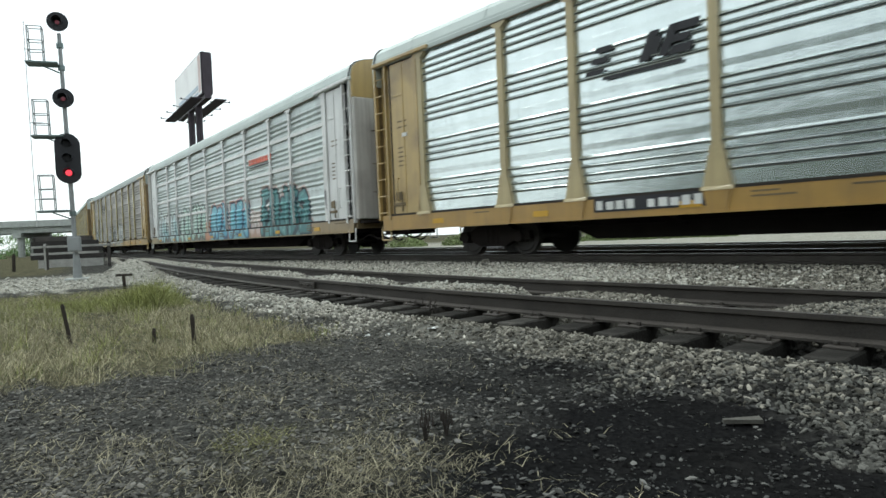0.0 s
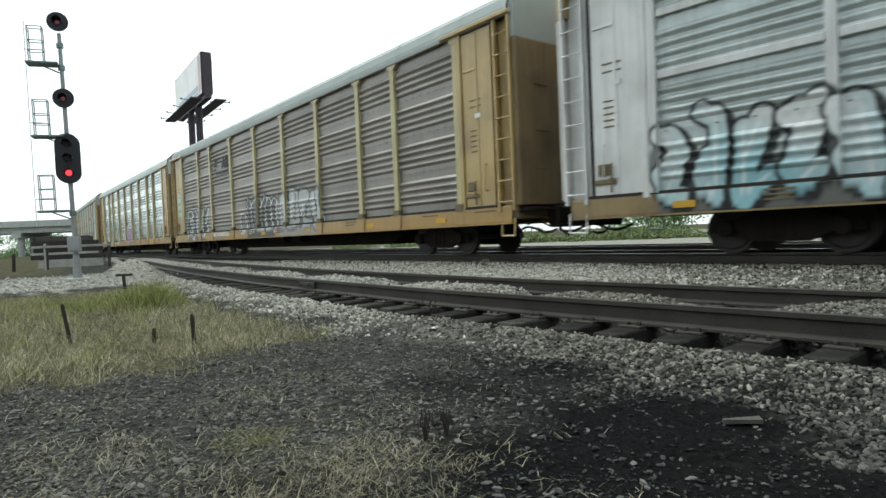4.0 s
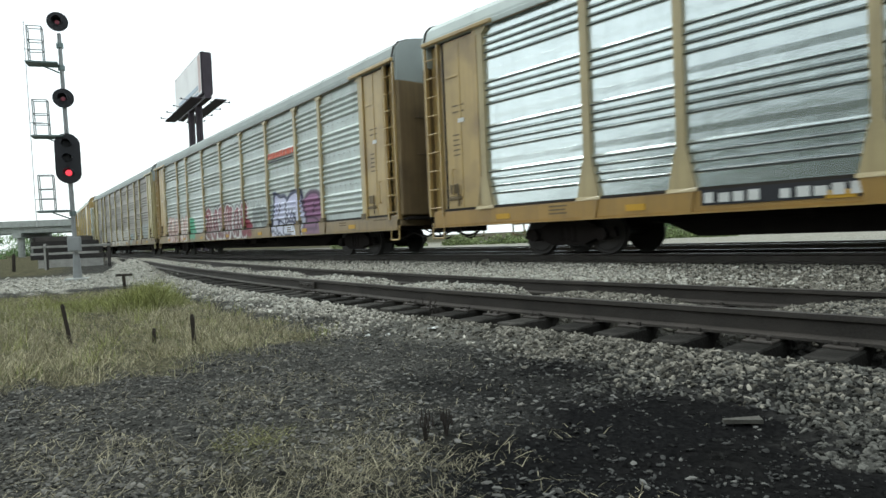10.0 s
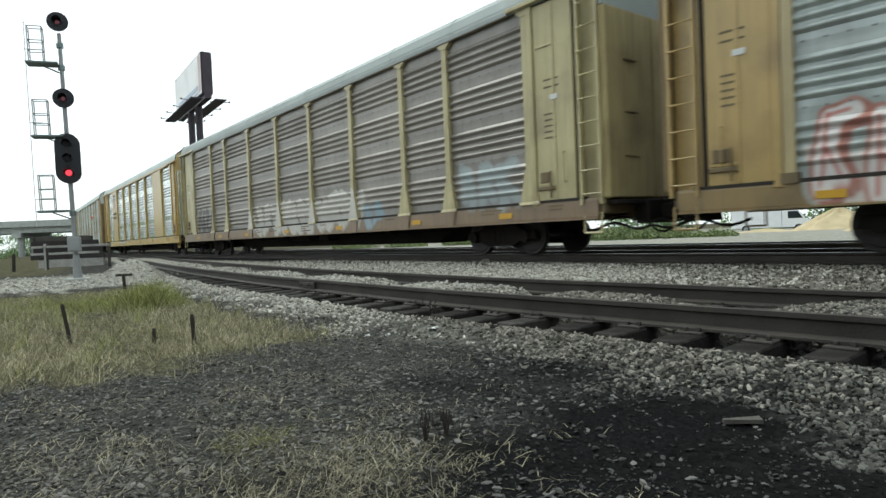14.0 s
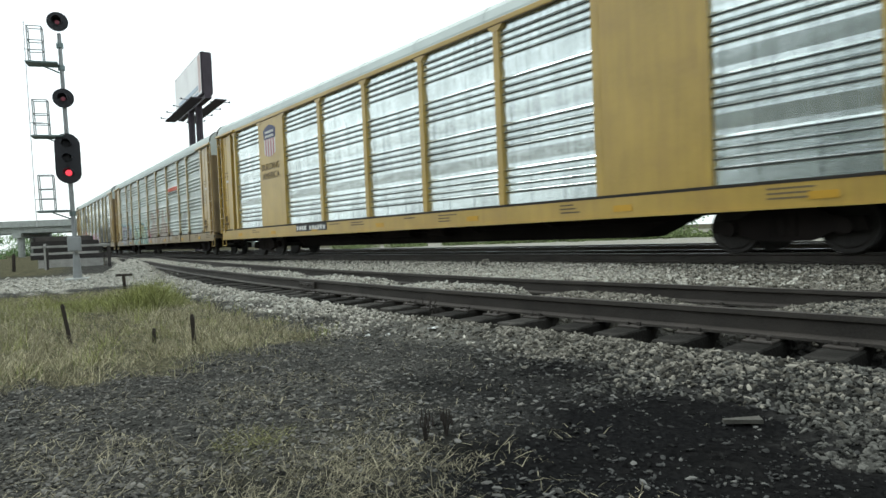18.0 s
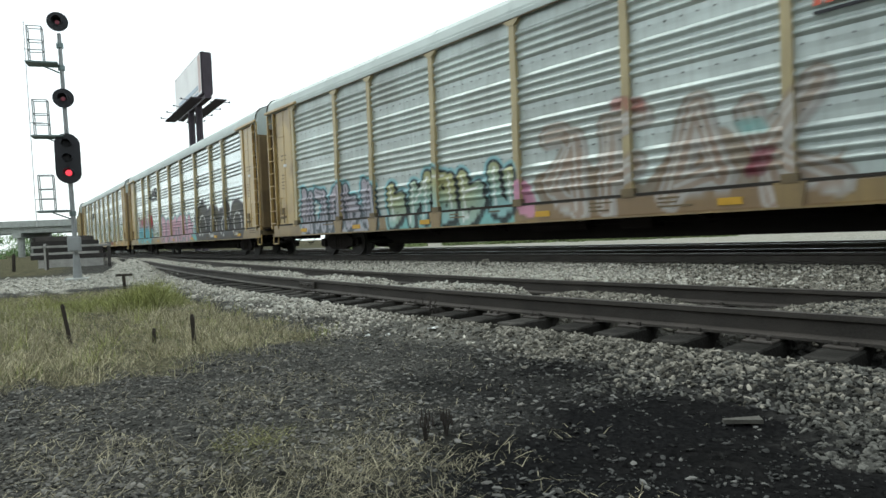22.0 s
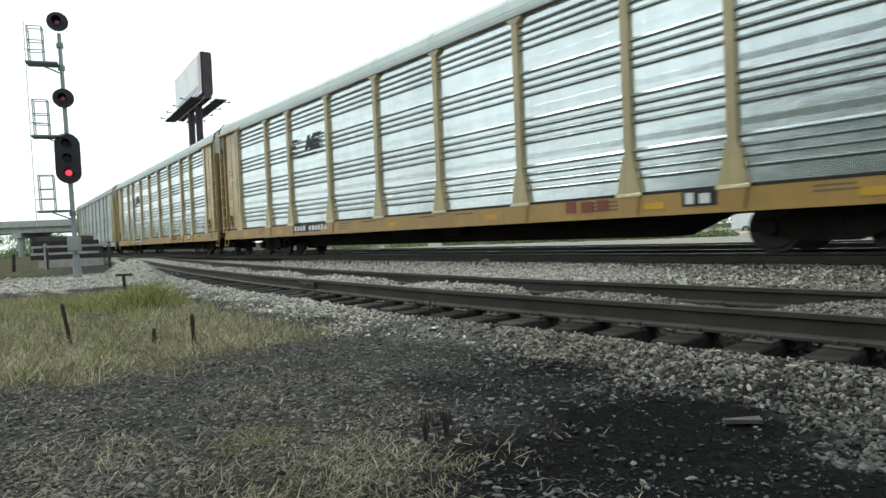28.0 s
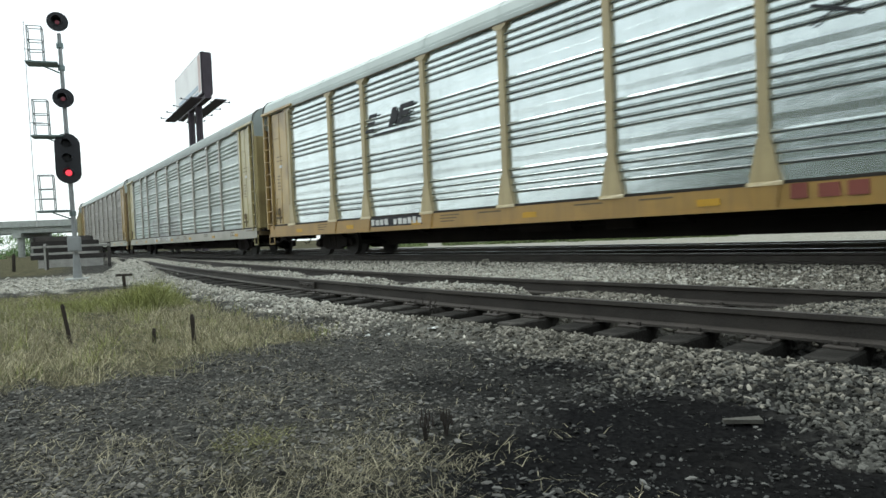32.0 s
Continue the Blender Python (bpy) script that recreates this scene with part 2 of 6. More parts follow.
def height(x, y):
    s, o = place(x, y)
    c = siding(s)
    r = o - c
    w = wave(x, y, 9.0, 1.0) * 0.012 + wave(x, y, 2.2, 2.0) * 0.025
    base = -0.47 + 0.03 * np.clip((s - 3) / 6, 0, 1) + 0.1 * np.clip((s - 11) / 7, 0, 1) + w
    base = np.where(o > 9, -0.5 + w, base)
    heap = -0.19 + w * 0.5 + 0.06 * np.exp(-((s - 1.1) / 0.55) ** 2)
    for mid, half in ((2.4, 0.5), (4.7, 0.28), (7.6, 0.45), (11.2, 0.5), (15.0, 0.7), (20.0, 1.0)):
        heap = heap - 0.13 * np.exp(-((s - mid) / half) ** 2)
    sid = np.interp(r, [-9, -2.35, -1.75, -1.5, -1.3, -1.2, -0.85, -0.6, 0, 0.6, 0.8, 1.3, 1.9, 4],
                    [-2, -0.46, -0.365, -0.3, -0.3, -0.43, -0.46, -0.3, -0.3, -0.3, -0.29, -0.27, -0.25, -0.27])
    sid = np.where(np.abs(r) < 0.62, heap, sid + w * 0.6)
    sid = np.where((r > -1.25) & (r < -0.7), sid - 0.035 * (0.5 + 0.5 * np.sin(s * 12.69)), sid)
    q = o - MID
    main = np.interp(np.abs(q), [0, 0.6, 0.8, 1.4, 2.0, 3.2, 6], [-0.2, -0.2, -0.2, -0.19, -0.25, -0.42, -2]) + w * 0.5
    q2 = o - 5.9
    back = np.interp(np.abs(q2), [0, 1.4, 2.0, 3.4, 6], [-0.2, -0.2, -0.25, -0.5, -2]) + w * 0.5
    pile = -0.42 + 0.62 * np.exp(-((s - 18.6) / 1.3) ** 2 - ((r + 2.1) / 0.75) ** 2) + w
    return np.maximum(np.maximum(np.maximum(base, sid), pile), np.maximum(main, back))


def zones(x, y):
    s, o = place(x, y)
    r = o - siding(s)
    edge = wave(x, y, 3.0, 5.0) * 0.22 + wave(x, y, 11.0, 3.0) * 0.09
    foot = np.interp(s, [0, 0.6, 1.2, 3.0, 4.0, 5.5, 8, 10], [-2.75, -2.6, -2.2, -2.15, -1.85, -2.1, -1.95, -1.95])
    ball = np.clip((r - foot + edge) / 0.35, 0, 1) * np.clip((9.2 - o) / 1.0, 0, 1)
    grass = np.clip((s - 4.75 + edge * 1.6) / 0.5, 0, 1) * np.clip((-2.15 - r + edge) / 0.3, 0, 1) * np.clip((15.6 - s + edge * 4) / 1.4, 0, 1)
    tuft = np.clip(1.25 - np.hypot((x + 0.62) / 0.62, (y - 2.75) / 0.62) + edge, 0, 1)
    far = np.clip((s - 24) / 4, 0, 1) * np.clip((-3.2 - r) / 1.5, 0, 1) + np.clip((o - 15 + edge * 8) / 4, 0, 1) * np.clip((s + 22) / 8, 0, 1) * 0.85
    grass = np.maximum(np.maximum(grass, tuft * 0.25), far)
    pale = np.clip((s - 15.2 + edge * 4) / 1.2, 0, 1) * np.clip((25 - s) / 3, 0, 1) * np.clip((-1.2 - r) / 0.5, 0, 1)
    pale = np.maximum(pale, np.clip((o - 8.6) / 1.0, 0, 1) * np.clip((60 - s) / 20, 0, 1))
    pale = np.maximum(pale * 0.85, np.clip((s - 1.5) / 6.5, 0, 0.8) * np.clip((r + 1.95 + edge) / 0.4, 0, 1) * np.clip((0 - o) / 0.5, 0, 1))
    return ball, np.clip(grass, 0, 1), np.clip(pale, 0, 1)


def gravelly(x, y):
    """Where grey gravel covers the cinders."""
    return np.clip(0.36 - 0.7 * np.clip(x, -3, 3) + 0.34 * np.maximum(y - 3.6, -1.7) + 0.4 * wave(x, y, 2.3, 4.0) + 0.4 * np.exp(-((x - 0.6) / 0.8) ** 2 - ((y - 3.5) / 0.8) ** 2), 0, 1)


def ground():
    az = np.radians(np.concatenate([np.linspace(-180, -44, 34)[:-1], np.linspace(-44, 44, 430), np.linspace(44, 180, 34)[1:-1]]))
    rad = np.concatenate([[0.05, 0.5], np.geomspace(1.1, 40, 340), np.geomspace(44, 3200, 34)])
    a, r = np.meshgrid(az, rad)
    x, y = r * np.sin(a), r * np.cos(a)
    z = height(x, y)
    nr, na = a.shape
    i, j = np.meshgrid(np.arange(nr - 1), np.arange(na), indexing="ij")
    k = (j + 1) % na
    faces = np.stack([i * na + j, i * na + k, (i + 1) * na + k, (i + 1) * na + j], -1).reshape(-1, 4)
    me = raw_mesh("ground", np.stack([x, y, z], -1).reshape(-1, 3), faces, ground_material(), True)
    ball, grass, pale = zones(x, y)
    col = np.stack([ball, grass, pale, gravelly(x, y)], -1).reshape(-1, 4).astype(np.float32)
    me.attributes.new("zone", "FLOAT_COLOR", "POINT").data.foreach_set("color", col.ravel())
    thing("ground", "dark cinder ground with pale gravel and dry grass", "ground", kind="structure", data=me)


ground()


# ---- tracks ----
RAIL = [(-0.037, 0), (0.037, 0), (0.037, -0.035), (0.01, -0.05), (0.01, -0.14), (0.07, -0.16), (0.07, -0.178), (-0.07, -0.178), (-0.07, -0.16), (-0.01, -0.14), (-0.01, -0.05), (-0.037, -0.035)]


def rail_mesh(offs, stations, top, used=True):
    """A rail of true section swept along the line; its running face is polished."""
    verts, faces, n = [], [], len(RAIL)
    for s, o in zip(stations, offs):
        for dx, dz in RAIL:
            px, py, _ = line(s, o + dx)
            verts.append((float(px), float(py), top + dz))
    for i in range(len(stations) - 1):
        for k in range(n):
            faces.append((i * n + k, i * n + (k + 1) % n, (i + 1) * n + (k + 1) % n, (i + 1) * n + k))
    me = raw_mesh("rail", verts, faces, RUST)
    me.materials.append(SHINE)
    ids = np.zeros(len(faces), np.int32)
    ids[::n] = 1 if used else 0
    me.polygons.foreach_set("material_index", ids)
    return me


TIE_MESH = Shape().box(-1.27, 1.27, -0.115, 0.115, -0.17, 0.0, 0.012).mesh("tie", TIE)
PLATE_MESH = Shape().box(-0.18, 0.18, -0.1, 0.1, 0, 0.018, 0.004).box(-0.125, -0.095, -0.07, -0.04, 0.018, 0.05, 0.004).box(
    0.095, 0.125, 0.04, 0.07, 0.018, 0.05, 0.004).box(-0.125, -0.095, 0.03, 0.06, 0.018, 0.045, 0.004).mesh("tie plate", RUST)


def track(label, mid, top, s0, s1, t0, t1, step, plates, used=True):
    rng = random.Random(7)
    st = np.concatenate([np.arange(s0, -10, 12.0) if s0 < -10 else [], np.arange(max(s0, -10), min(s1, 70), 1.0), np.arange(70, s1, 15.0) if s1 > 70 else []])
    root = thing("railway_track", label, "railway track", kind="")
    for side in (-0.755, 0.755):
        part("rail", rail_mesh(mid(st) + side, st, top, used), root, "brown steel rail with a polished head" if used else "dull rusty brown steel rail")
    s = t0
    while s < t1:
        o = float(mid(s)) + rng.uniform(-0.05, 0.05)
        x, y, _ = line(s, o)
        x2, y2, _ = line(s, o + 1)
        ang = math.degrees(math.atan2(float(y2 - y), float(x2 - x))) + rng.uniform(-2.5, 2.5)
        tie = part("tie", TIE_MESH, root, m=pose(float(x), float(y), top - 0.196 + rng.uniform(-0.006, 0.004), rng.uniform(-0.6, 0.6), 0, ang))
        if 0 < s + 2 and s < plates:
            for side in (-0.755, 0.755):
                part("tie_plate", PLATE_MESH, tie, m=pose(side, 0, 0.0))
        s += step + rng.uniform(-0.03, 0.03)
    return root


near_track = track("rusty siding with dark wooden ties half buried in ballast", siding, NEAR_Z, -14.0, 57.0, -13.5, 52.0, 0.495, 9.0, False)
track("main railway track under the train, polished rail heads", lambda s: np.full_like(np.asarray(s, float), MID), 0.0, -330.0, 420.0, -14.0, 66.0, 0.5, 0)
track("further railway track beyond the train", lambda s: np.full_like(np.asarray(s, float), 5.9), 0.0, -330.0, 300.0, -14.0, 40.0, 0.5, 0)

# ---- the surroundings ----
ALU = material("weathered aluminium paint", (0.27, 0.28, 0.285), 0.55, 0.2, 0.15, 3, 50, 0.05, (0.3, 0.28, 0.25), 0.3)
GALV = material("galvanised grating", (0.16, 0.2, 0.2), 0.55, 0.5, 0.2, 4, 60, 0.1)
PALE = material("pale thin pipe", (0.6, 0.6, 0.6), 0.5, 0, 0.1, 3, 30, 0.0)
BLACK = material("flat black signal paint", (0.016, 0.016, 0.02), 0.6, 0, 0.3, 4, 40, 0.05)
LENS = material("dark red lens glass", (0.05, 0.006, 0.008), 0.12, 0, 0.2, 4, 40, 0.0)
DIM = glow("faintly lit red lens", (0.7, 0.05, 0.12), 0.05)
LIT = glow("lit red signal lens", (1.0, 0.06, 0.09), 1.3)
CONCRETE = material("pale concrete", (0.36, 0.375, 0.355), 0.9, 0, 0.15, 2, 30, 0.3, (0.25, 0.24, 0.22), 0.4, streak=0.3)
DARKWOOD = material("old creosoted timber", (0.05, 0.045, 0.042), 0.9, 0, 0.4, 4, 40, 0.7, random_tone=0.4)
GREYWOOD = material("bleached grey timber", (0.33, 0.32, 0.3), 0.9, 0, 0.25, 4, 40, 0.6, random_tone=0.25)
BOARD = material("billboard steel dark", (0.045, 0.035, 0.045), 0.6, 0.2, 0.3, 1, 10, 0.1)
# Poster white is set lighter to imitate sunlight on the face.
POSTER = material("washed out poster white", (0.88, 0.87, 0.87), 0.7, 0, 0.06, 0.3, 3, 0.0, (0.6, 0.55, 0.58), 0.5)
POSTER_BAND = material("pale blue poster band", (0.5, 0.56, 0.64), 0.7, 0, 0.1, 0.3, 3, 0.0)
POSTER_EDGE = material("pinkish poster edge", (0.62, 0.5, 0.48), 0.7, 0, 0.15, 0.3, 3, 0.0)
LEAF = material("tree leaves", (0.15, 0.235, 0.085), 0.75, 0, 0.3, 1, 8, 0.0, random_tone=0.5, island=True)
BARK = material("tree bark", (0.09, 0.07, 0.055), 0.9, 0, 0.3, 4, 30, 0.5)


def at(x, y):
    return float(height(np.array(x, float), np.array(y, float)))


def head_disc(root, z, lit):
    """A round target with its lens and hood, facing along the tracks towards the eye."""
    d = part("target", Shape().tube((0, -0.16, z), (0, -0.12, z), 0.275, 28).mesh("target", BLACK), root, "round black signal background")
    part("case", Shape().tube((0, -0.13, z), (0, 0.16, z), 0.19, 16, 0.15).mesh("lamp case", BLACK), root)
    hood = Shape()
    for i in range(11):
        a, b = math.radians(-15 + 19 * i), math.radians(-15 + 19 * (i + 1))
        hood.add([(0.13 * math.cos(a), -0.16, z + 0.13 * math.sin(a)), (0.13 * math.cos(b), -0.16, z + 0.13 * math.sin(b)),
                  (0.12 * math.cos(b), -0.42, z - 0.02 + 0.12 * math.sin(b)), (0.12 * math.cos(a), -0.42, z - 0.02 + 0.12 * math.sin(a))], [(0, 1, 2, 3)])
    part("hood", hood.mesh("hood", BLACK), d)
    part("lens", Shape().tube((0, -0.2, z - 0.03), (0, -0.165, z - 0.03), 0.06, 16).mesh("lens", DIM if lit else LENS), d, "red signal lens")


def signal():
    x, y = -10.8, 18.2
    g = at(x, y)
    root = thing("railway_signal", "tall signal mast with three black heads and ladder cages", "railway signal", pose(x, y, g, 0, -1.1, 24))
    part("base", Shape().box(-0.32, 0.32, -0.3, 0.3, -0.12, 0.06, 0.03).mesh("concrete base", CONCRETE), root, "concrete foundation")
    part("pedestal", Shape().tube((0, 0, 0.03), (0, 0, 0.75), 0.125, 12, 0.085).mesh("pedestal", ALU), root)
    part("mast", Shape().tube((0, 0, 0.55), (0, 0, 7.2), 0.066, 12, 0.052).mesh("mast", ALU), root, "silver painted steel mast")
    part("junction_box", Shape().box(-0.17, 0.17, -0.27, -0.08, 0.84, 1.27, 0.02).box(-0.15, 0.15, -0.285, -0.27, 0.88, 1.23, 0.005).mesh("junction box", ALU), root, "grey equipment box on the mast")
    for z in (1.95, 3.0, 4.2, 5.15, 6.2, 6.85):
        part("clamp", Shape().tube((0, 0, z - 0.07), (0, 0, z + 0.07), 0.09, 10).mesh("clamp", GALV), root)
    head_disc(root, 7.5, True)
    head_disc(root, 5.3, True)
    # the long three-lamp head
    zc, ring = 3.55, []
    for i in range(24):
        a = 6.28319 * i / 24
        ring.append((0.33 * math.cos(a), -0.16, zc + 0.33 * math.sin(a) + (0.4 if math.sin(a) >= 0 else -0.4)))
    tall = part("long_target", Shape().prism(ring, (0, 0.05, 0)).mesh("long target", BLACK), root, "long black three-lamp signal background")
    part("case", Shape().box(-0.17, 0.17, -0.12, 0.16, zc - 0.62, zc + 0.62, 0.03).mesh("long case", BLACK), root)
    for dz in (0.42, 0.0, -0.42):
        hood = Shape()
        for i in range(11):
            a, b = math.radians(-15 + 19 * i), math.radians(-15 + 19 * (i + 1))
            z = zc + dz
            hood.add([(0.13 * math.cos(a), -0.16, z + 0.13 * math.sin(a)), (0.13 * math.cos(b), -0.16, z + 0.13 * math.sin(b)),
                      (0.12 * math.cos(b), -0.4, z + 0.12 * math.sin(b)), (0.12 * math.cos(a), -0.4, z + 0.12 * math.sin(a))], [(0, 1, 2, 3)])
        part("hood", hood.mesh("hood", BLACK), tall)
        part("lens", Shape().tube((0, -0.2, zc + dz), (0, -0.165, zc + dz), 0.085, 18).mesh("lens", LIT if dz < -0.1 else BLACK), tall,
             "glowing red lens" if dz < -0.1 else "dark lens")
    # service platforms with cages on the far side of the tracks
    for z in (6.32, 4.22, 2.06):
        pf = part("platform", Shape().box(-0.86, -0.06, -0.26, 0.26, z - 0.05, z, 0.01).mesh("platform", GALV), root, "steel grating platform")
        part("bracket", Shape().tube((-0.06, 0, z - 0.26), (-0.5, 0, z - 0.06), 0.02, 6).mesh("bracket", GALV), pf)
        for sx in (-0.78, -0.42):
            for sy in (-0.14, 0.14):
                part("cage_post", Shape().tube((sx, sy, z), (sx, sy, z + 1.02), 0.016, 6).mesh("cage post", ALU), pf)
        for dz in (0.34, 0.62, 1.02):
            part("hand_rail", Shape().pipe([(-0.78, -0.14, z + dz), (-0.42, -0.14, z + dz), (-0.42, 0.14, z + dz), (-0.78, 0.14, z + dz), (-0.78, -0.14, z + dz)], 0.014).mesh("hand rail", ALU), pf, "pale tubular hand rail")
    lad = Shape()
    lad.tube((-0.92, 0, 1.6), (-0.86, 0, 7.5), 0.011, 6)
    part("conduit", lad.mesh("thin conduit", PALE), root, "thin pale vertical conduit")
    for z in (2.4, 4.6, 6.7):
        part("stay", Shape().tube((-0.9, 0, z), (-0.55, 0, z), 0.012, 5).mesh("stay", ALU), root)


signal()


def billboard():
    """Two poster faces back to back on a frame, edge-on to the eye, with catwalks and two legs."""
    p, q = Vector((-24.0, 64.0, 0)), Vector((-31.4, 75.0, 0))
    w = (q - p).normalized()
    side = Vector((w.y, -w.x, 0))            # towards the track
    if side.x < 0:
        side = -side
    long, g = (q - p).length, -0.5
    base = Matrix(((w.x, side.x, 0, p.x), (w.y, side.y, 0, p.y), (0, 0, 1, g), (0, 0, 0, 1)))
    root = thing("billboard", "tall two-faced roadside billboard on dark steel legs", "billboard", base)
    z0, z1, gap = 16.6, 20.9, 0.85
    for u in (0.32, 0.6):
        part("leg", Shape().tube((long * u, gap / 2, 0), (long * u, gap / 2, z0 - 0.4), 0.36, 14).mesh("leg", BOARD), root, "dark purplish steel leg")
    for y, out in ((0.0, -1), (gap, 1)):
        f = part("poster_face", Shape().box(0, long, min(y, y + out * 0.12), max(y, y + out * 0.12), z0, z1, 0.02).mesh("poster face", BOARD), root, "dark steel poster frame")
        y0 = y + out * 0.12
        def sheet_on(a, b, c, d, mat, nm, lab, lift):
            ya, yb = sorted((y0 + out * lift, y0 + out * (lift + 0.02)))
            part(nm, Shape().box(long * a, long * b, ya, yb, z0 + (z1 - z0) * c, z0 + (z1 - z0) * d).mesh(nm, mat), f, lab)
        sheet_on(0.01, 0.99, 0.03, 0.98, POSTER, "poster", "white poster, lightened as if sunlit", 0.0)
        sheet_on(0.12, 0.85, 0.16, 0.27, POSTER_BAND, "poster_band", "pale blue band", 0.025)
        sheet_on(0.12, 0.5, 0.05, 0.11, POSTER_BAND, "poster_band", "pale blue band", 0.025)
        sheet_on(0.02, 0.09, 0.08, 0.95, POSTER_EDGE, "poster_edge", "pinkish strip", 0.025)
        part("catwalk", Shape().box(-0.4, long + 0.4, min(y + out * 0.2, y + out * 1.35), max(y + out * 0.2, y + out * 1.35), z0 - 0.62, z0 - 0.5).mesh("catwalk", BOARD), root, "dark steel catwalk")
        for k in range(4):
            x = long * (0.08 + 0.28 * k)
            part("lamp_arm", Shape().tube((x, y, z0 - 0.55), (x, y + out * 2.0, z0 - 0.5), 0.035, 6).box(x - 0.15, x + 0.15, y + out * 2.0 - 0.08, y + out * 2.0 + 0.08, z0 - 0.52, z0 - 0.4).mesh("lamp arm", BOARD), root)
    for k in range(8):
        x = long * k / 7
        part("brace", Shape().box(x - 0.08, x + 0.08, 0.0, gap, z0, z1).mesh("brace", BOARD) if k in (0, 7) else Shape().tube((x, 0, z0), (x, gap, z1), 0.07, 6).mesh("brace", BOARD), root)
    part("beam", Shape().box(-0.2, long + 0.2, 0.1, gap - 0.1, z0 - 0.5, z0, 0.03).mesh("beam", BOARD), root, "steel beam under the faces")


billboard()


def overpass():
    root = thing("overpass", "pale concrete road bridge on columns, far off", "bridge", pose(-70, 112, -0.5, 0, 0, 4))
    part("deck", Shape().box(-70, 62, -5, 5, 5.35, 5.75).mesh("deck", CONCRETE), root)
    for k in range(5):
        part("girder", Shape().box(-70, 62, -4.4 + 2.1 * k, -3.9 + 2.1 * k, 4.35, 5.35).mesh("girder", CONCRETE), root, "concrete girder")
    for y in (-4.95, 4.75):
        part("parapet", Shape().box(-70, 62, y, y + 0.22, 5.75, 6.45).mesh("parapet", CONCRETE), root, "grey bridge parapet")
    for x in (-50, -27, -4, 12, 34, 55):
        part("cap", Shape().box(x - 0.7, x + 0.7, -4.8, 4.8, 3.5, 4.35, 0.05).mesh("cap beam", CONCRETE), root)
        for y in (-3.6, 0, 3.6):
            part("column", Shape().tube((x, y, -0.3), (x, y, 3.55), 0.55, 14).mesh("column", CONCRETE), root, "round concrete column")


overpass()


def tree(x, y, h, w, seed, clumps=44):
    rng = np.random.default_rng(seed)
    g = -0.5
    root = thing("tree", "leafy green broadleaf tree beyond the tracks", "tree", pose(x, y, g), group="far trees")
    tr = Shape().tube((0, 0, -0.1), (0.1, 0, h * 0.45), 0.035 * h, 9, 0.02 * h)
    for k in range(7):
        a = k * 2.4
        tr.tube((0.05, 0, h * (0.25 + 0.03 * k)), (w * 0.55 * math.cos(a), w * 0.55 * math.sin(a), h * (0.5 + 0.06 * k)), 0.014 * h, 6, 0.005 * h)
    part("trunk", tr.mesh("trunk", BARK), root, "brown trunk with limbs")
    cen, n = [], 0
    for k in range(clumps):
        a, u = rng.uniform(0, 6.283), rng.uniform(0.06, 0.95)
        rr = w * math.sqrt(rng.uniform(0.05, 1)) * (1.0 - 0.6 * max(0, u - 0.3))
        cen.append((rr * math.cos(a), rr * math.sin(a), h * u))
    cen = np.array(cen)
    m = 130
    c = np.repeat(cen, m, 0) + rng.normal(0, 1, (clumps * m, 3)) * np.array([0.16 * w, 0.16 * w, 0.075 * h])
    c[:, 2] = np.maximum(c[:, 2], 0.25)
    sz = 0.085 * rng.uniform(0.7, 1.2, (len(c), 1)) + 0.006 * h * rng.uniform(0.6, 1.4, (len(c), 1))
    u, v = rng.normal(0, 1, (2, len(c), 3))
    u /= np.linalg.norm(u, axis=1, keepdims=True)
    v = np.cross(u, v)
    v /= np.linalg.norm(v, axis=1, keepdims=True)
    verts = np.stack([c - u * sz * 1.5, c + v * sz, c + u * sz * 1.5, c - v * sz], 1).reshape(-1, 3)
    part("crown", raw_mesh("crown", verts, np.arange(len(verts)).reshape(-1, 4), LEAF), root, "uneven crown of many leaves")


for i, (x, y, h, w) in enumerate([(-72, 92, 3.9, 4.5), (-67.5, 90, 3.7, 3.6), (-80, 97, 4.1, 5), (-88, 96, 4.2, 5), (-92, 140, 5, 8), (-75, 150, 5, 8), (-60, 150, 5, 8),
                                  (46, 62, 9, 6), (56, 58, 10, 6), (37, 66, 8, 5.5), (66, 54, 10, 7), (25, 74, 6, 5), (76, 48, 11, 7)]):
    tree(x, y, h, w, 40 + i)


SHRUB = material("shrub leaves", (0.17, 0.21, 0.085), 0.75, 0, 0.3, 1, 8, 0.0, random_tone=0.5, island=True)


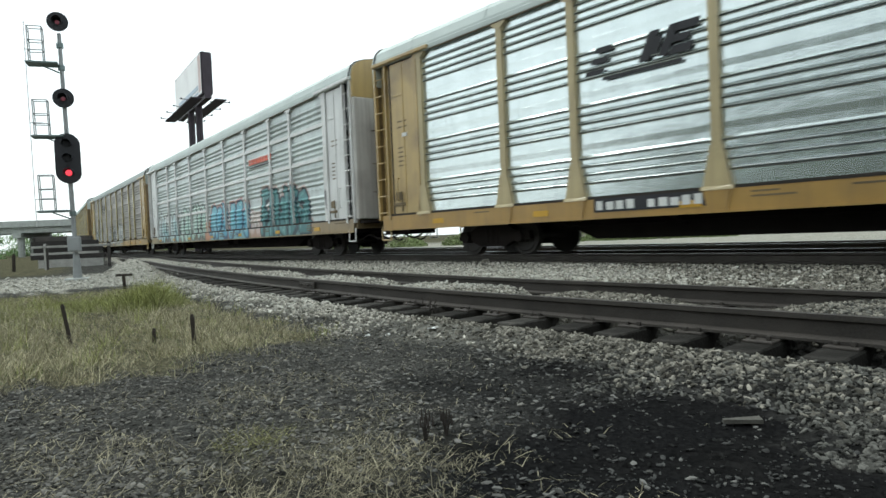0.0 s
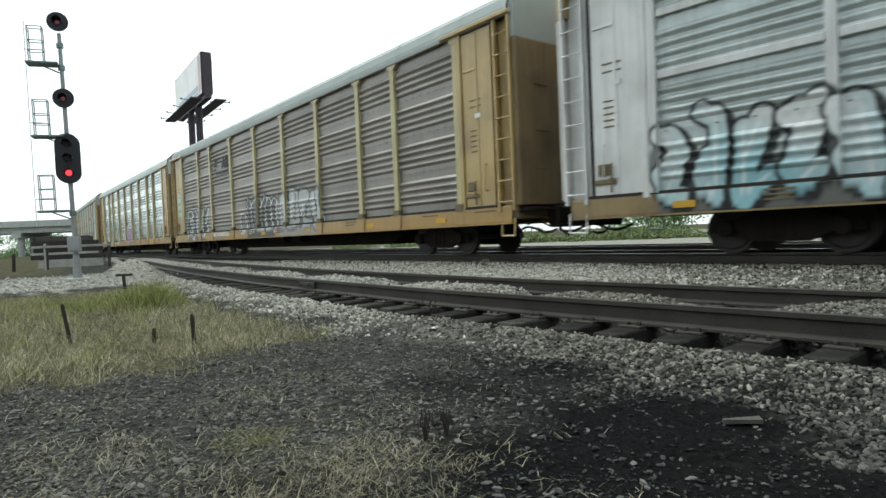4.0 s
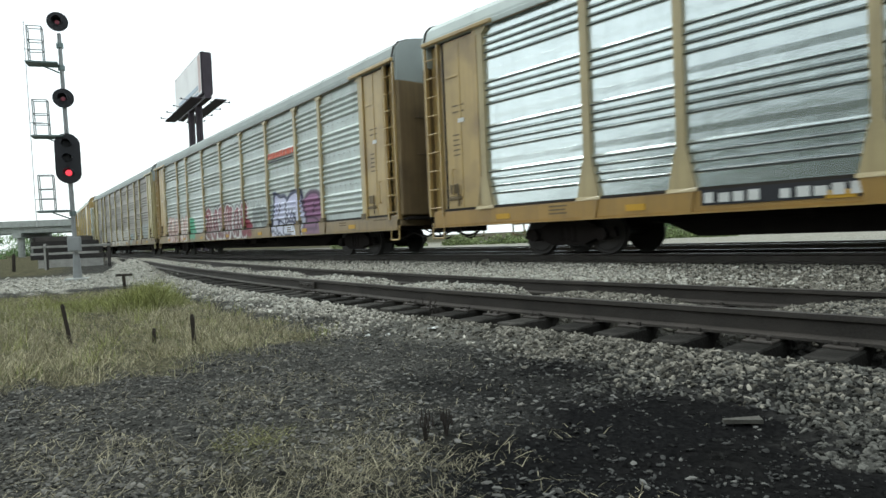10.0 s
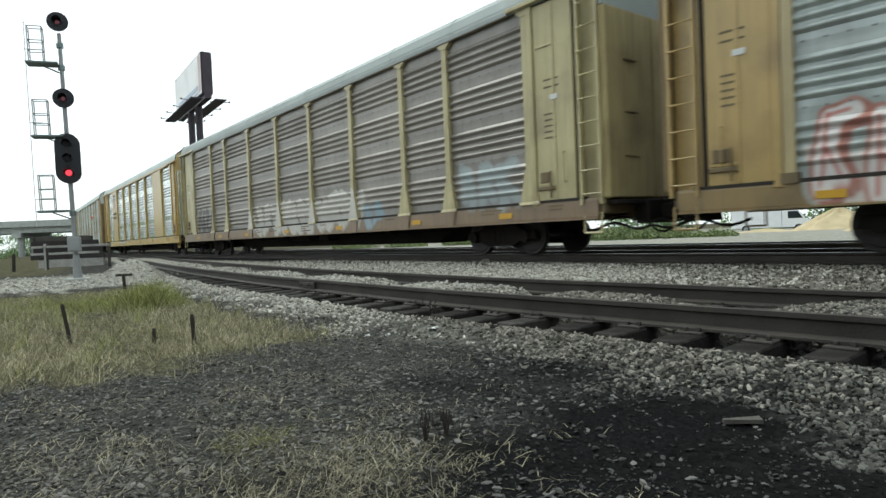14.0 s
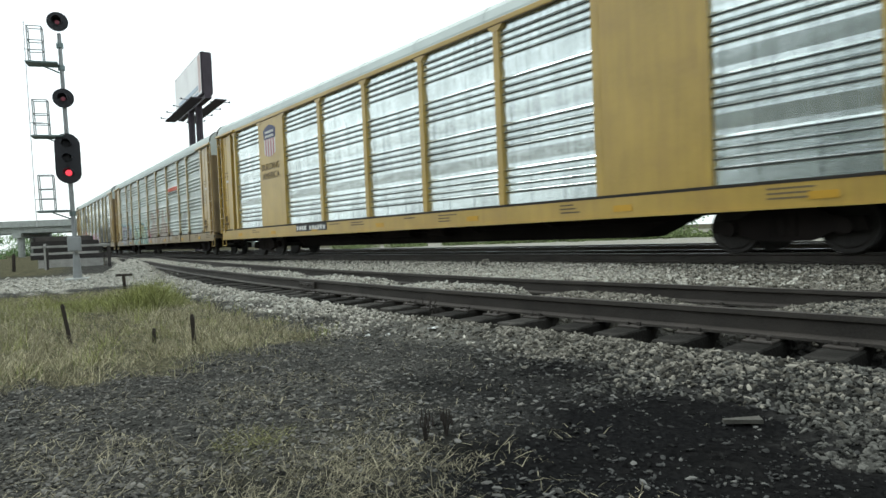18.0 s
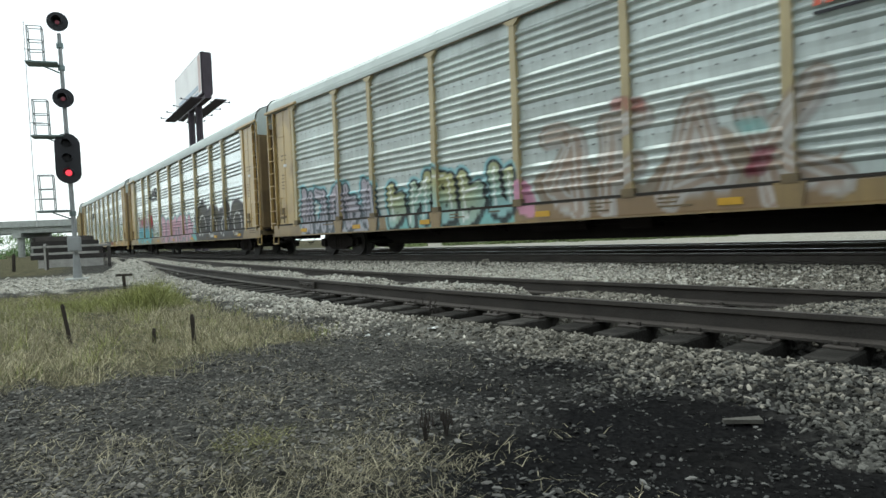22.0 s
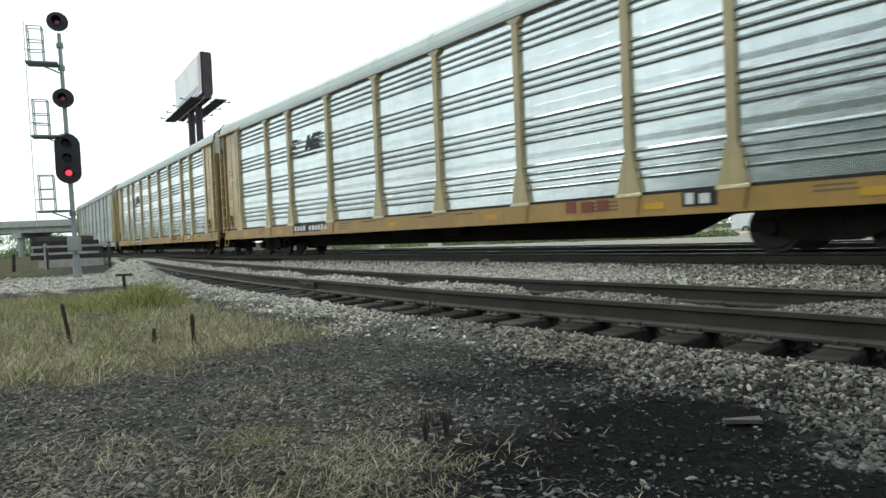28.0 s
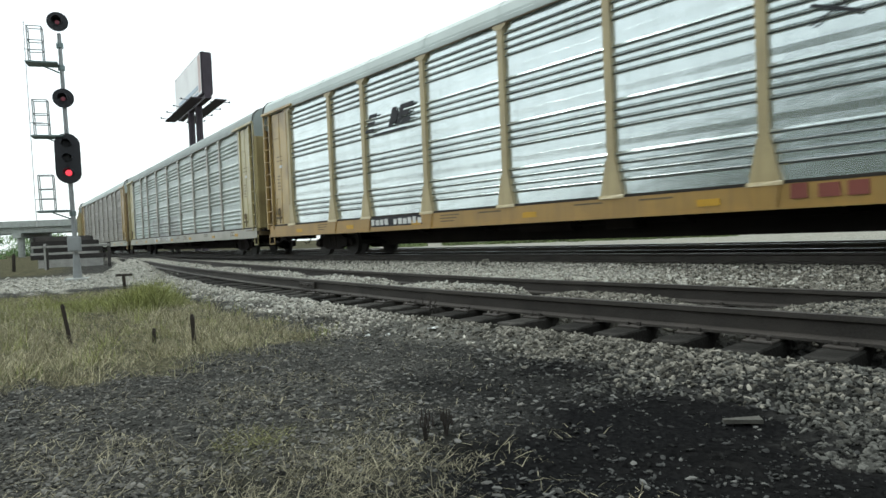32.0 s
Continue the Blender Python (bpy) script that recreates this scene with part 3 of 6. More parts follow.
def shrub(x, y, h, w, seed):
    rng = np.random.default_rng(seed)
    root = thing("shrub", "low weedy green shrub beyond the further track", "shrub", pose(x, y, -0.5), group="shrubs beyond the tracks")
    st = Shape()
    for k in range(7):
        a = 2.4 * k
        st.tube((0.1 * math.cos(a), 0.1 * math.sin(a), -0.05), (w * 0.5 * math.cos(a), w * 0.5 * math.sin(a), h * 0.75), 0.02, 5, 0.006)
    part("stems", st.mesh("stems", BARK), root)
    n = 2600
    a, r, u = rng.uniform(0, 6.283, n), np.sqrt(rng.uniform(0, 1, n)), rng.uniform(0.02, 1, n)
    lump = 0.75 + 0.25 * np.sin(3 * a + seed) + 0.12 * np.sin(7 * a)
    c = np.stack([w * r * lump * np.cos(a), w * r * lump * np.sin(a), h * u * (1 - 0.55 * r ** 2) * lump + 0.03], -1)
    sz = 0.055 * rng.uniform(0.6, 1.3, (n, 1))
    p, q = rng.normal(0, 1, (2, n, 3))
    p /= np.linalg.norm(p, axis=1, keepdims=True)
    q = np.cross(p, q)
    q /= np.linalg.norm(q, axis=1, keepdims=True)
    verts = np.stack([c - p * sz * 1.6, c + q * sz, c + p * sz * 1.6, c - q * sz], 1).reshape(-1, 3)
    part("foliage", raw_mesh("foliage", verts, np.arange(len(verts)).reshape(-1, 4), SHRUB), root, "loose green leaves")


for i, (x, y, h, w) in enumerate([(1.5, 45, 1.1, 1.8), (4.4, 43, 0.9, 1.6), (6.6, 42.5, 1.2, 1.7), (8.8, 41, 0.9, 1.5), (10.8, 40, 1.25, 1.7), (12.8, 38.6, 1.1, 1.5), (14.6, 38, 0.95, 1.4),
                                  (16.4, 37, 0.7, 1.2), (-2.5, 46, 1.1, 1.8), (-7, 49, 1.2, 2.0)]):
    shrub(x, y, h, w, 60 + i)


def wooded_bank():
    """Dark woods on a rise, unseen and added to darken reflections in the cars; they close the place round the back,
    low at the open side and higher behind.
    """
    az = np.radians(np.linspace(-84, -284, 150))
    up = np.linspace(0, 1, 14)
    a, u = np.meshgrid(az, up)
    deg = -np.degrees(a)
    top = np.interp(deg, [84, 90, 101, 109, 117, 140, 240, 284], [5.5, 8.5, 13.5, 15.5, 16.5, 16.5, 12.0, 5.0])
    rough = 0.6 * np.sin(41 * a) + 0.5 * np.sin(23 * a + 1) + 0.4 * np.sin(97 * a + 9 * u)
    z = -0.9 + (top + rough * u) * u
    r = 44 + 5 * u ** 2 + 1.2 * np.sin(61 * a + 7 * u) + 0.8 * np.sin(29 * u + 17 * a)
    nr, na = a.shape
    i, j = np.meshgrid(np.arange(nr - 1), np.arange(na - 1), indexing="ij")
    faces = np.stack([i * na + j, i * na + j + 1, (i + 1) * na + j + 1, (i + 1) * na + j], -1).reshape(-1, 4)
    me = raw_mesh("wooded bank", np.stack([r * np.sin(a), r * np.cos(a), z], -1).reshape(-1, 3), faces,
                  material("dark woodland", (0.05, 0.07, 0.035), 0.9, 0, 0.5, 0.5, 4, 0.8, (0.02, 0.028, 0.016), 0.7, spec=0.1))
    thing("wooded_bank", "unseen dark green wooded rise, added to darken reflections in the cars", "woods", kind="structure", data=me)


wooded_bank()


def timber_stack():
    """A stack of old ties on concrete blocks with pale boards laid between."""
    x, y = -20.0, 33.2
    g = at(x, y)
    root = thing("timber_stack", "stack of dark old ties with bleached boards on a block", "timber stack", pose(x, y, g, 0, 0, 26))
    rng = random.Random(3)
    part("block", Shape().box(-1.45, 1.55, -0.5, 0.6, -0.05, 0.42, 0.03).mesh("block", GREYWOOD), root, "long bleached timber block")
    z = 0.42
    for row in range(6):
        pale = row in (1, 3)
        hgt = 0.12 if pale else 0.24
        for k in range(4):
            x0, x1 = -1.75 + rng.uniform(-0.1, 0.25), 1.7 + rng.uniform(-0.35, 0.15) - 0.12 * row
            me = Shape().box(x0, x1, -0.52 + 0.27 * k, -0.28 + 0.27 * k, 0, hgt, 0.015).mesh("old tie", GREYWOOD if pale else DARKWOOD)
            part("board" if pale else "old_tie", me, root, "bleached board" if pale else "", Matrix.Translation((0, 0, z)))
        z += hgt
    post = thing("marker_post", "weathered grey wooden post beside the timber stack", "post", pose(-19.0, 29.5, at(-19.0, 29.5)),
                 data=Shape().box(-0.05, 0.05, -0.05, 0.05, -0.2, 1.25, 0.012).mesh("marker post", GREYWOOD))
    rail = thing("barrier_rail", "bleached timber barrier rail on short posts", "barrier", pose(-17.75, 29.6, at(-17.75, 29.6), 0, 0, 8))
    part("rail_board", Shape().box(-1.35, 1.75, -0.03, 0.03, 1.02, 1.13, 0.01).mesh("rail board", GREYWOOD), rail)
    for px in (-1.2, 1.6):
        part("barrier_post", Shape().box(px - 0.06, px + 0.06, 0.04, 0.16, -0.2, 1.2, 0.01).mesh("barrier post", DARKWOOD), rail)


timber_stack()

# ---- the train ----
def coat(name, base, **k):
    clear = (0.4 if "metal" in k else 0.7) if k.get("paint") else 0.0
    return material(name, base, k.pop("rough", 0.62), k.pop("metal", 0.0), k.pop("spread", 0.14), k.pop("scale", 1.2), k.pop("grain", 25), k.pop("bump", 0.06), clear=clear, **k)


PANEL = {
    "bright": coat("bright galvanised panel", (0.7, 0.757, 0.757), rough=0.22, metal=0.8, streak=0.25, dirt=(0.4, 0.44, 0.44), random_tone=0.06, paint=True, spread=0.08, dent=0.09),
    "white": coat("chalky white panel", (0.5, 0.55, 0.545), rough=0.42, metal=0.45, streak=0.4, dirt=(0.24, 0.24, 0.24), random_tone=0.08, paint=True, dent=0.09),
    "mill": coat("streaky mill-finish panel", (0.76, 0.82, 0.82), rough=0.24, metal=0.8, streak=0.5, dirt=(0.24, 0.27, 0.27), random_tone=0.08, paint=True, dent=0.09),
    "grey": coat("dulled grey panel", (0.46, 0.505, 0.488), rough=0.5, metal=0.45, streak=0.4, dirt=(0.24, 0.235, 0.22), dirt_amount=0.45, random_tone=0.1, paint=True, dent=0.09),
    "brown": coat("grimy warm grey panel", (0.245, 0.222, 0.198), rough=0.48, metal=0.4, streak=0.5, dirt=(0.14, 0.124, 0.114), dirt_amount=0.6, random_tone=0.12, paint=True, dent=0.09, spec=0.6),
}
FRAME = {
    "tan": coat("tan rack paint", (0.4, 0.28, 0.1), rough=0.48, dirt=(0.15, 0.095, 0.05), streak=0.3, dirt_amount=0.7, paint=True),
    "khaki": coat("khaki post paint", (0.4, 0.325, 0.17), dirt=(0.2, 0.15, 0.08), streak=0.3, paint=True),
    "ochre": coat("ochre sill paint", (0.34, 0.205, 0.05), dirt=(0.14, 0.095, 0.05), streak=0.3, paint=True),
    "straw": coat("pale yellow rack paint", (0.42, 0.365, 0.185), dirt=(0.17, 0.115, 0.06), streak=0.35, dirt_amount=0.65, paint=True),
    "yellow": coat("deep yellow rack paint", (0.41, 0.275, 0.05), dirt=(0.27, 0.155, 0.05), streak=0.3, paint=True, rough=0.5, dent=0.12),
    "white": coat("white rack paint", (0.62, 0.62, 0.61), dirt=(0.25, 0.22, 0.2), streak=0.35, paint=True),
    "brownsill": coat("rust-brown sill paint", (0.2, 0.135, 0.075), dirt=(0.09, 0.06, 0.045), streak=0.4, paint=True),
    "ash": coat("ashen grey rack paint", (0.36, 0.345, 0.3), dirt=(0.2, 0.18, 0.15), dirt_amount=0.6, streak=0.35, paint=True),
    "dust": coat("dirty ochre-brown paint", (0.25, 0.175, 0.075), dirt=(0.1, 0.07, 0.045), dirt_amount=0.7, streak=0.4, paint=True),
}
PAINTED = tuple(FRAME)
ROOF = coat("pale galvanised roof", (0.46, 0.505, 0.49), rough=0.65, metal=0.2, dirt=(0.4, 0.42, 0.4), spread=0.08)
ROOF_OLD = coat("dull grey roof", (0.31, 0.34, 0.33), rough=0.65, metal=0.2, dirt=(0.28, 0.27, 0.25), spread=0.1)
GRIME = coat("black-brown underframe grime", (0.018, 0.015, 0.014), rough=0.9, spread=0.35, spec=0.1)
WHEEL = coat("dark wheel steel", (0.04, 0.036, 0.034), rough=0.6, metal=0.4, spread=0.3)
INK = coat("black stencil paint", (0.02, 0.02, 0.024), rough=0.6)
PALEINK = coat("pale stencil paint", (0.62, 0.62, 0.6), rough=0.6)
REDINK = coat("faded red lettering paint", (0.62, 0.14, 0.09), rough=0.6)
MAROON = coat("faded maroon paint", (0.2, 0.06, 0.045), rough=0.7)
NAVY = coat("navy emblem paint", (0.05, 0.055, 0.12), rough=0.5)
REFLECT = coat("yellow reflector strip", (0.5, 0.29, 0.03), rough=0.4)
RIVET = coat("dull rivet steel", (0.14, 0.14, 0.135))
SOOT_AND_SHADE = coat("sooty brown recess paint", (0.15, 0.112, 0.06), dirt=(0.03, 0.025, 0.02), dirt_amount=0.7)
# Darker copies of the rack paints: dirt plus the shade between cars.
END_SHADE_COAT = {"tan": coat("dirty tan end door paint", (0.17, 0.12, 0.058), dirt=(0.07, 0.05, 0.03), streak=0.5, dirt_amount=0.7),
            "straw": coat("dirty yellow end door paint", (0.34, 0.28, 0.13), dirt=(0.12, 0.08, 0.04), streak=0.5, dirt_amount=0.6),
            "white": coat("dirty white end door paint", (0.5, 0.48, 0.45), dirt=(0.2, 0.17, 0.15), streak=0.5, dirt_amount=0.5)}
END_SHADE_COAT["yellow"] = END_SHADE_COAT["tan"]
GASKET = coat("dark door gap", (0.03, 0.025, 0.02), rough=0.9)

CLEAN = {}


def clean(mat):
    """The same coat without sprayed lettering, for pieces that carry none."""
    if mat.name not in CLEAN:
        dup = mat.copy()
        dup.name = "clean " + mat.name
        nt = dup.node_tree
        bsdf = nt.nodes["Principled BSDF"]
        mixer = bsdf.inputs["Base Color"].links[0].from_node
        metal = [l for l in bsdf.inputs["Metallic"].links]
        under = mixer.inputs["A"].links[0].from_socket
        nt.links.new(under, bsdf.inputs["Base Color"])
        bsdf.inputs["Metallic"].default_value = metal[0].from_node.inputs[2].default_value
        nt.links.remove(metal[0])
        for sock in ("Roughness", "Specular IOR Level"):
            link = bsdf.inputs[sock].links[0]
            bsdf.inputs[sock].default_value = link.from_node.inputs["To Min"].default_value
            nt.links.remove(link)
        CLEAN[mat.name] = dup
    return CLEAN[mat.name]


POSTS = [-11.74, -8.93, -7.0, -4.14, -1.3, 1.5, 4.32, 7.08, 9.02, 11.76]
SILL_Z, DECK_Z, EAVE_Z = 0.73, 1.12, 5.28


def ribs(kind, fine):
    """Heights and depths up a side made of four pressed sheets, each with four ridges and a flat where the next one laps over it."""
    pts = [(DECK_Z + 0.03, 0.0)]
    first, gap, rise = (1.385, 0.175, 0.985) if kind == "fours" else (1.43, 0.164, 1.02)
    for bay in range(4):
        for i in range(4):
            q = first + rise * bay + gap * i
            if kind == "fours":
                pts += [(q - 0.05, 0.0), (q + 0.006, 0.054), (q + 0.03, 0.057), (q + 0.095, 0.0)]
            else:
                pts += [(q - 0.03, 0.0), (q - 0.014, 0.014), (q + 0.006, 0.04), (q + 0.016, 0.046), (q + 0.064, 0.0)]
        if bay < 3:
            lap = first + rise * bay + gap * 3
            if kind == "fours":
                pts += [(lap + 0.2, 0.0), (lap + 0.3, 0.006), (lap + 0.4, 0.001)]
            elif kind == "glint":
                pts += [(lap + 0.15, 0.0), (lap + 0.41, 0.023), (lap + 0.418, 0.0)]
            else:
                pts += [(lap + 0.17, 0.0), (lap + 0.285, 0.0065), (lap + 0.292, 0.0)]
    pts.append((EAVE_Z - 0.03, 0.0))
    if fine:
        out = []
        for (a, p), (b, q) in zip(pts, pts[1:]):
            m = max(1, int(math.ceil((b - a) / 0.032))) if a < fine else 1
            out += [(a + (b - a) * i / m, p + (q - p) * i / m) for i in range(m)]
        pts = out + [pts[-1]]
    return pts


# Darker sheet colour that paints in the shade below each ridge.
RIDGE_SHADE = coat("dark slot under a pressed ridge", (0.14, 0.16, 0.16), rough=0.55, spec=0.3)


def sheet(name, x0, x1, pts, y, mat, painter):
    """A sheet that follows pts up the car's near flank (-y), with a paint attribute from painter(x, z)."""
    cols = max(2, int((x1 - x0) / 0.028) + 1) if painter else 2
    xs = np.linspace(x0, x1, cols)
    zz, dd = np.array(pts).T
    X, Z = np.meshgrid(xs, zz)
    Y = np.repeat((y - dd)[:, None], cols, 1)
    nr = len(zz)
    i, j = np.meshgrid(np.arange(nr - 1), np.arange(cols - 1), indexing="ij")
    faces = np.stack([i * cols + j, i * cols + j + 1, (i + 1) * cols + j + 1, (i + 1) * cols + j], -1).reshape(-1, 4)
    v = np.stack([X, Y, Z], -1).reshape(-1, 3)
    back = v.copy()
    back[:, 1] += 0.05
    n0 = len(v)
    rim = [(0, cols - 1, n0 + cols - 1, n0), ((nr - 1) * cols, (nr - 1) * cols + cols - 1, n0 + nr * cols - 1, n0 + (nr - 1) * cols)]
    if not painter:
        v, faces = np.vstack([v, back]), np.vstack([faces, faces[:, ::-1] + n0, rim])
    me = raw_mesh(name, v, faces, mat)
    me.materials.append(RIDGE_SHADE)
    # Steep ridge undersides get the painted shade.
    under_ridge = np.zeros(len(faces), np.int32)
    under_ridge[:(nr - 1) * (cols - 1)] = np.repeat(np.diff(dd) / np.diff(zz) > 1.2, cols - 1)
    me.polygons.foreach_set("material_index", under_ridge)
    if painter:
        col = painter(v[:, 0], v[:, 2]).astype(np.float32)
        me.attributes.new("paint", "FLOAT_COLOR", "POINT").data.foreach_set("color", col.ravel())
    return me


def strokes_of(rng, w, h, k):
    """Thick bars and bends that fill one cell of a sprayed stretch: abstract, letter-like, of no alphabet."""
    j = lambda q=0.12: rng.uniform(-q, q)
    bow = [(math.sin(a), math.cos(a)) for a in np.linspace(0.1, 3.0, 6)]
    kinds = [
        [[(-0.6 + j(), -1), (-0.55 + j(), 1)], [(-0.5 + 1.0 * p, 0.5 + 0.45 * q) for p, q in bow], [(-0.4, -0.1), (0.7 + j(), -1)]],
        [[(-0.7 + j(), -1), (-0.6, 0.9)], [(-0.6, 0.9), (0.6, -0.8 + j())], [(0.65 + j(), -0.9), (0.6, 1)]],
        [[(-0.5 + j(), -0.95), (-0.6 + j(), 0.95)], [(-0.5, 0.9), (0.7, 0.75 + j())], [(-0.5, 0.05), (0.5, 0.0 + j())], [(-0.5, -0.85), (0.75, -0.8 + j())]],
        [[(0.7, 0.75 + j()), (-0.1, 0.95), (-0.65, 0.5), (0.0, 0.05), (0.65, -0.45), (0.1, -0.9), (-0.7, -0.75 + j())]],
        [[(-0.8 + j(), -1), (-0.1 + j(), 0.95)], [(-0.1, 0.95), (0.75, -0.95)], [(-0.5, -0.25), (0.45, -0.2 + j())]],
        [[(-0.6 + j(), 1), (-0.6, -0.95)], [(0.7, 0.95 + j()), (-0.4, 0.05)], [(-0.4, 0.05), (0.8, -1)]],
        [[(-0.65, 0.9), (-0.65 + j(), -0.5), (0.0, -0.95), (0.65, -0.4), (0.65 + j(), 0.95)]],
    ]
    flip, over = rng.choice([-1, 1]), rng.choice([-1, 1])
    return [[(flip * u + 0.18 * v * flip, over * v + 0.2 * u) for u, v in path] for path in kinds[k % 7][:2] + kinds[(k + int(rng.integers(2, 6))) % 7][-1:]]


def piece(x0, x1, z0, z1, fill, fill2, edge, halo=None, seed=0, letters=6, fat=0.13, cover=1.0, base=None, shine=None, style="stroke"):
    """A stretch of sprayed shapes in two tones with outlines: thick strokes, swelling blobs with slits, or rings."""
    rng = np.random.default_rng(seed)
    w, h = (x1 - x0) / letters, z1 - z0
    blocks, slits, segs, last = [], [], [], -1
    for k in range(letters):
        cx, cz = x0 + w * (k + 0.5), (z0 + z1) / 2 + rng.uniform(-0.06, 0.06) * h
        tilt = rng.uniform(-0.22, 0.28)
        hw, hh = w * rng.uniform(0.4, 0.56), h * rng.uniform(0.4, 0.5)
        if style == "stroke":
            pick = int(rng.integers(0, 7))
            pick = (pick + 1) % 7 if pick == last else pick
            last = pick
            r = float(np.clip(fat * 1.25 * (0.8 + 0.2 * h), 0.07, 0.3 * w))
            for path in strokes_of(rng, w, h, pick):
                q = [(cx + (hw - 0.6 * r) * u + tilt * 0.35 * h * v * 0.5, cz + (hh - 0.5 * r) * v) for u, v in path]
                segs += [(k, p0, p1, r * rng.uniform(0.85, 1.15)) for p0, p1 in zip(q, q[1:])]
                slits.append((q[0], q[1]))
            continue
        if style == "ring":
            ring = [(cx + 0.62 * hw * math.cos(a), cz - 0.1 * h + 0.68 * hh * math.sin(a)) for a in np.linspace(-0.4, 5.2, 13)]
            segs += [(k, p0, p1, 0.055) for p0, p1 in zip(ring, ring[1:])]
        blocks.append((cx, cz, hw, hh, tilt, rng.uniform(0, 6.28), 0.0))
        if rng.uniform() < 0.6:
            blocks.append((cx + rng.uniform(-0.3, 0.3) * w, cz + rng.choice([-1, 1]) * hh * 0.75, hw * rng.uniform(0.5, 0.9), hh * 0.3, tilt + rng.uniform(-0.7, 0.7), rng.uniform(0, 6.28), 0.0))
        for _ in range(3 if rng.uniform() < 0.6 else 2):
            p = (cx + rng.uniform(-0.25, 0.25) * hw, cz + rng.uniform(-0.65, 0.1) * hh)
            q = (p[0] + rng.uniform(-0.5, 0.5) * hw, p[1] + rng.uniform(0.25, 0.75) * hh)
            slits.append((p, q))
    return dict(b=blocks, s=slits, g=segs, n=letters, style=style, fill=fill, fill2=fill2, edge=edge, halo=halo, z=(z0, z1), x=(x0, x1), cover=cover, base=base, shine=shine,
                gl=[(a, b, rng.uniform()) for a, b in slits], line=float(np.clip(0.09 * w, 0.036, 0.07)))


def to_segment(X, Z, p, q):
    """Distance of points to the straight stroke from p to q."""
    ux, uz = q[0] - p[0], q[1] - p[1]
    t = np.clip(((X - p[0]) * ux + (Z - p[1]) * uz) / (ux * ux + uz * uz + 1e-9), 0, 1)
    return np.hypot(X - p[0] - t * ux, Z - p[1] - t * uz)


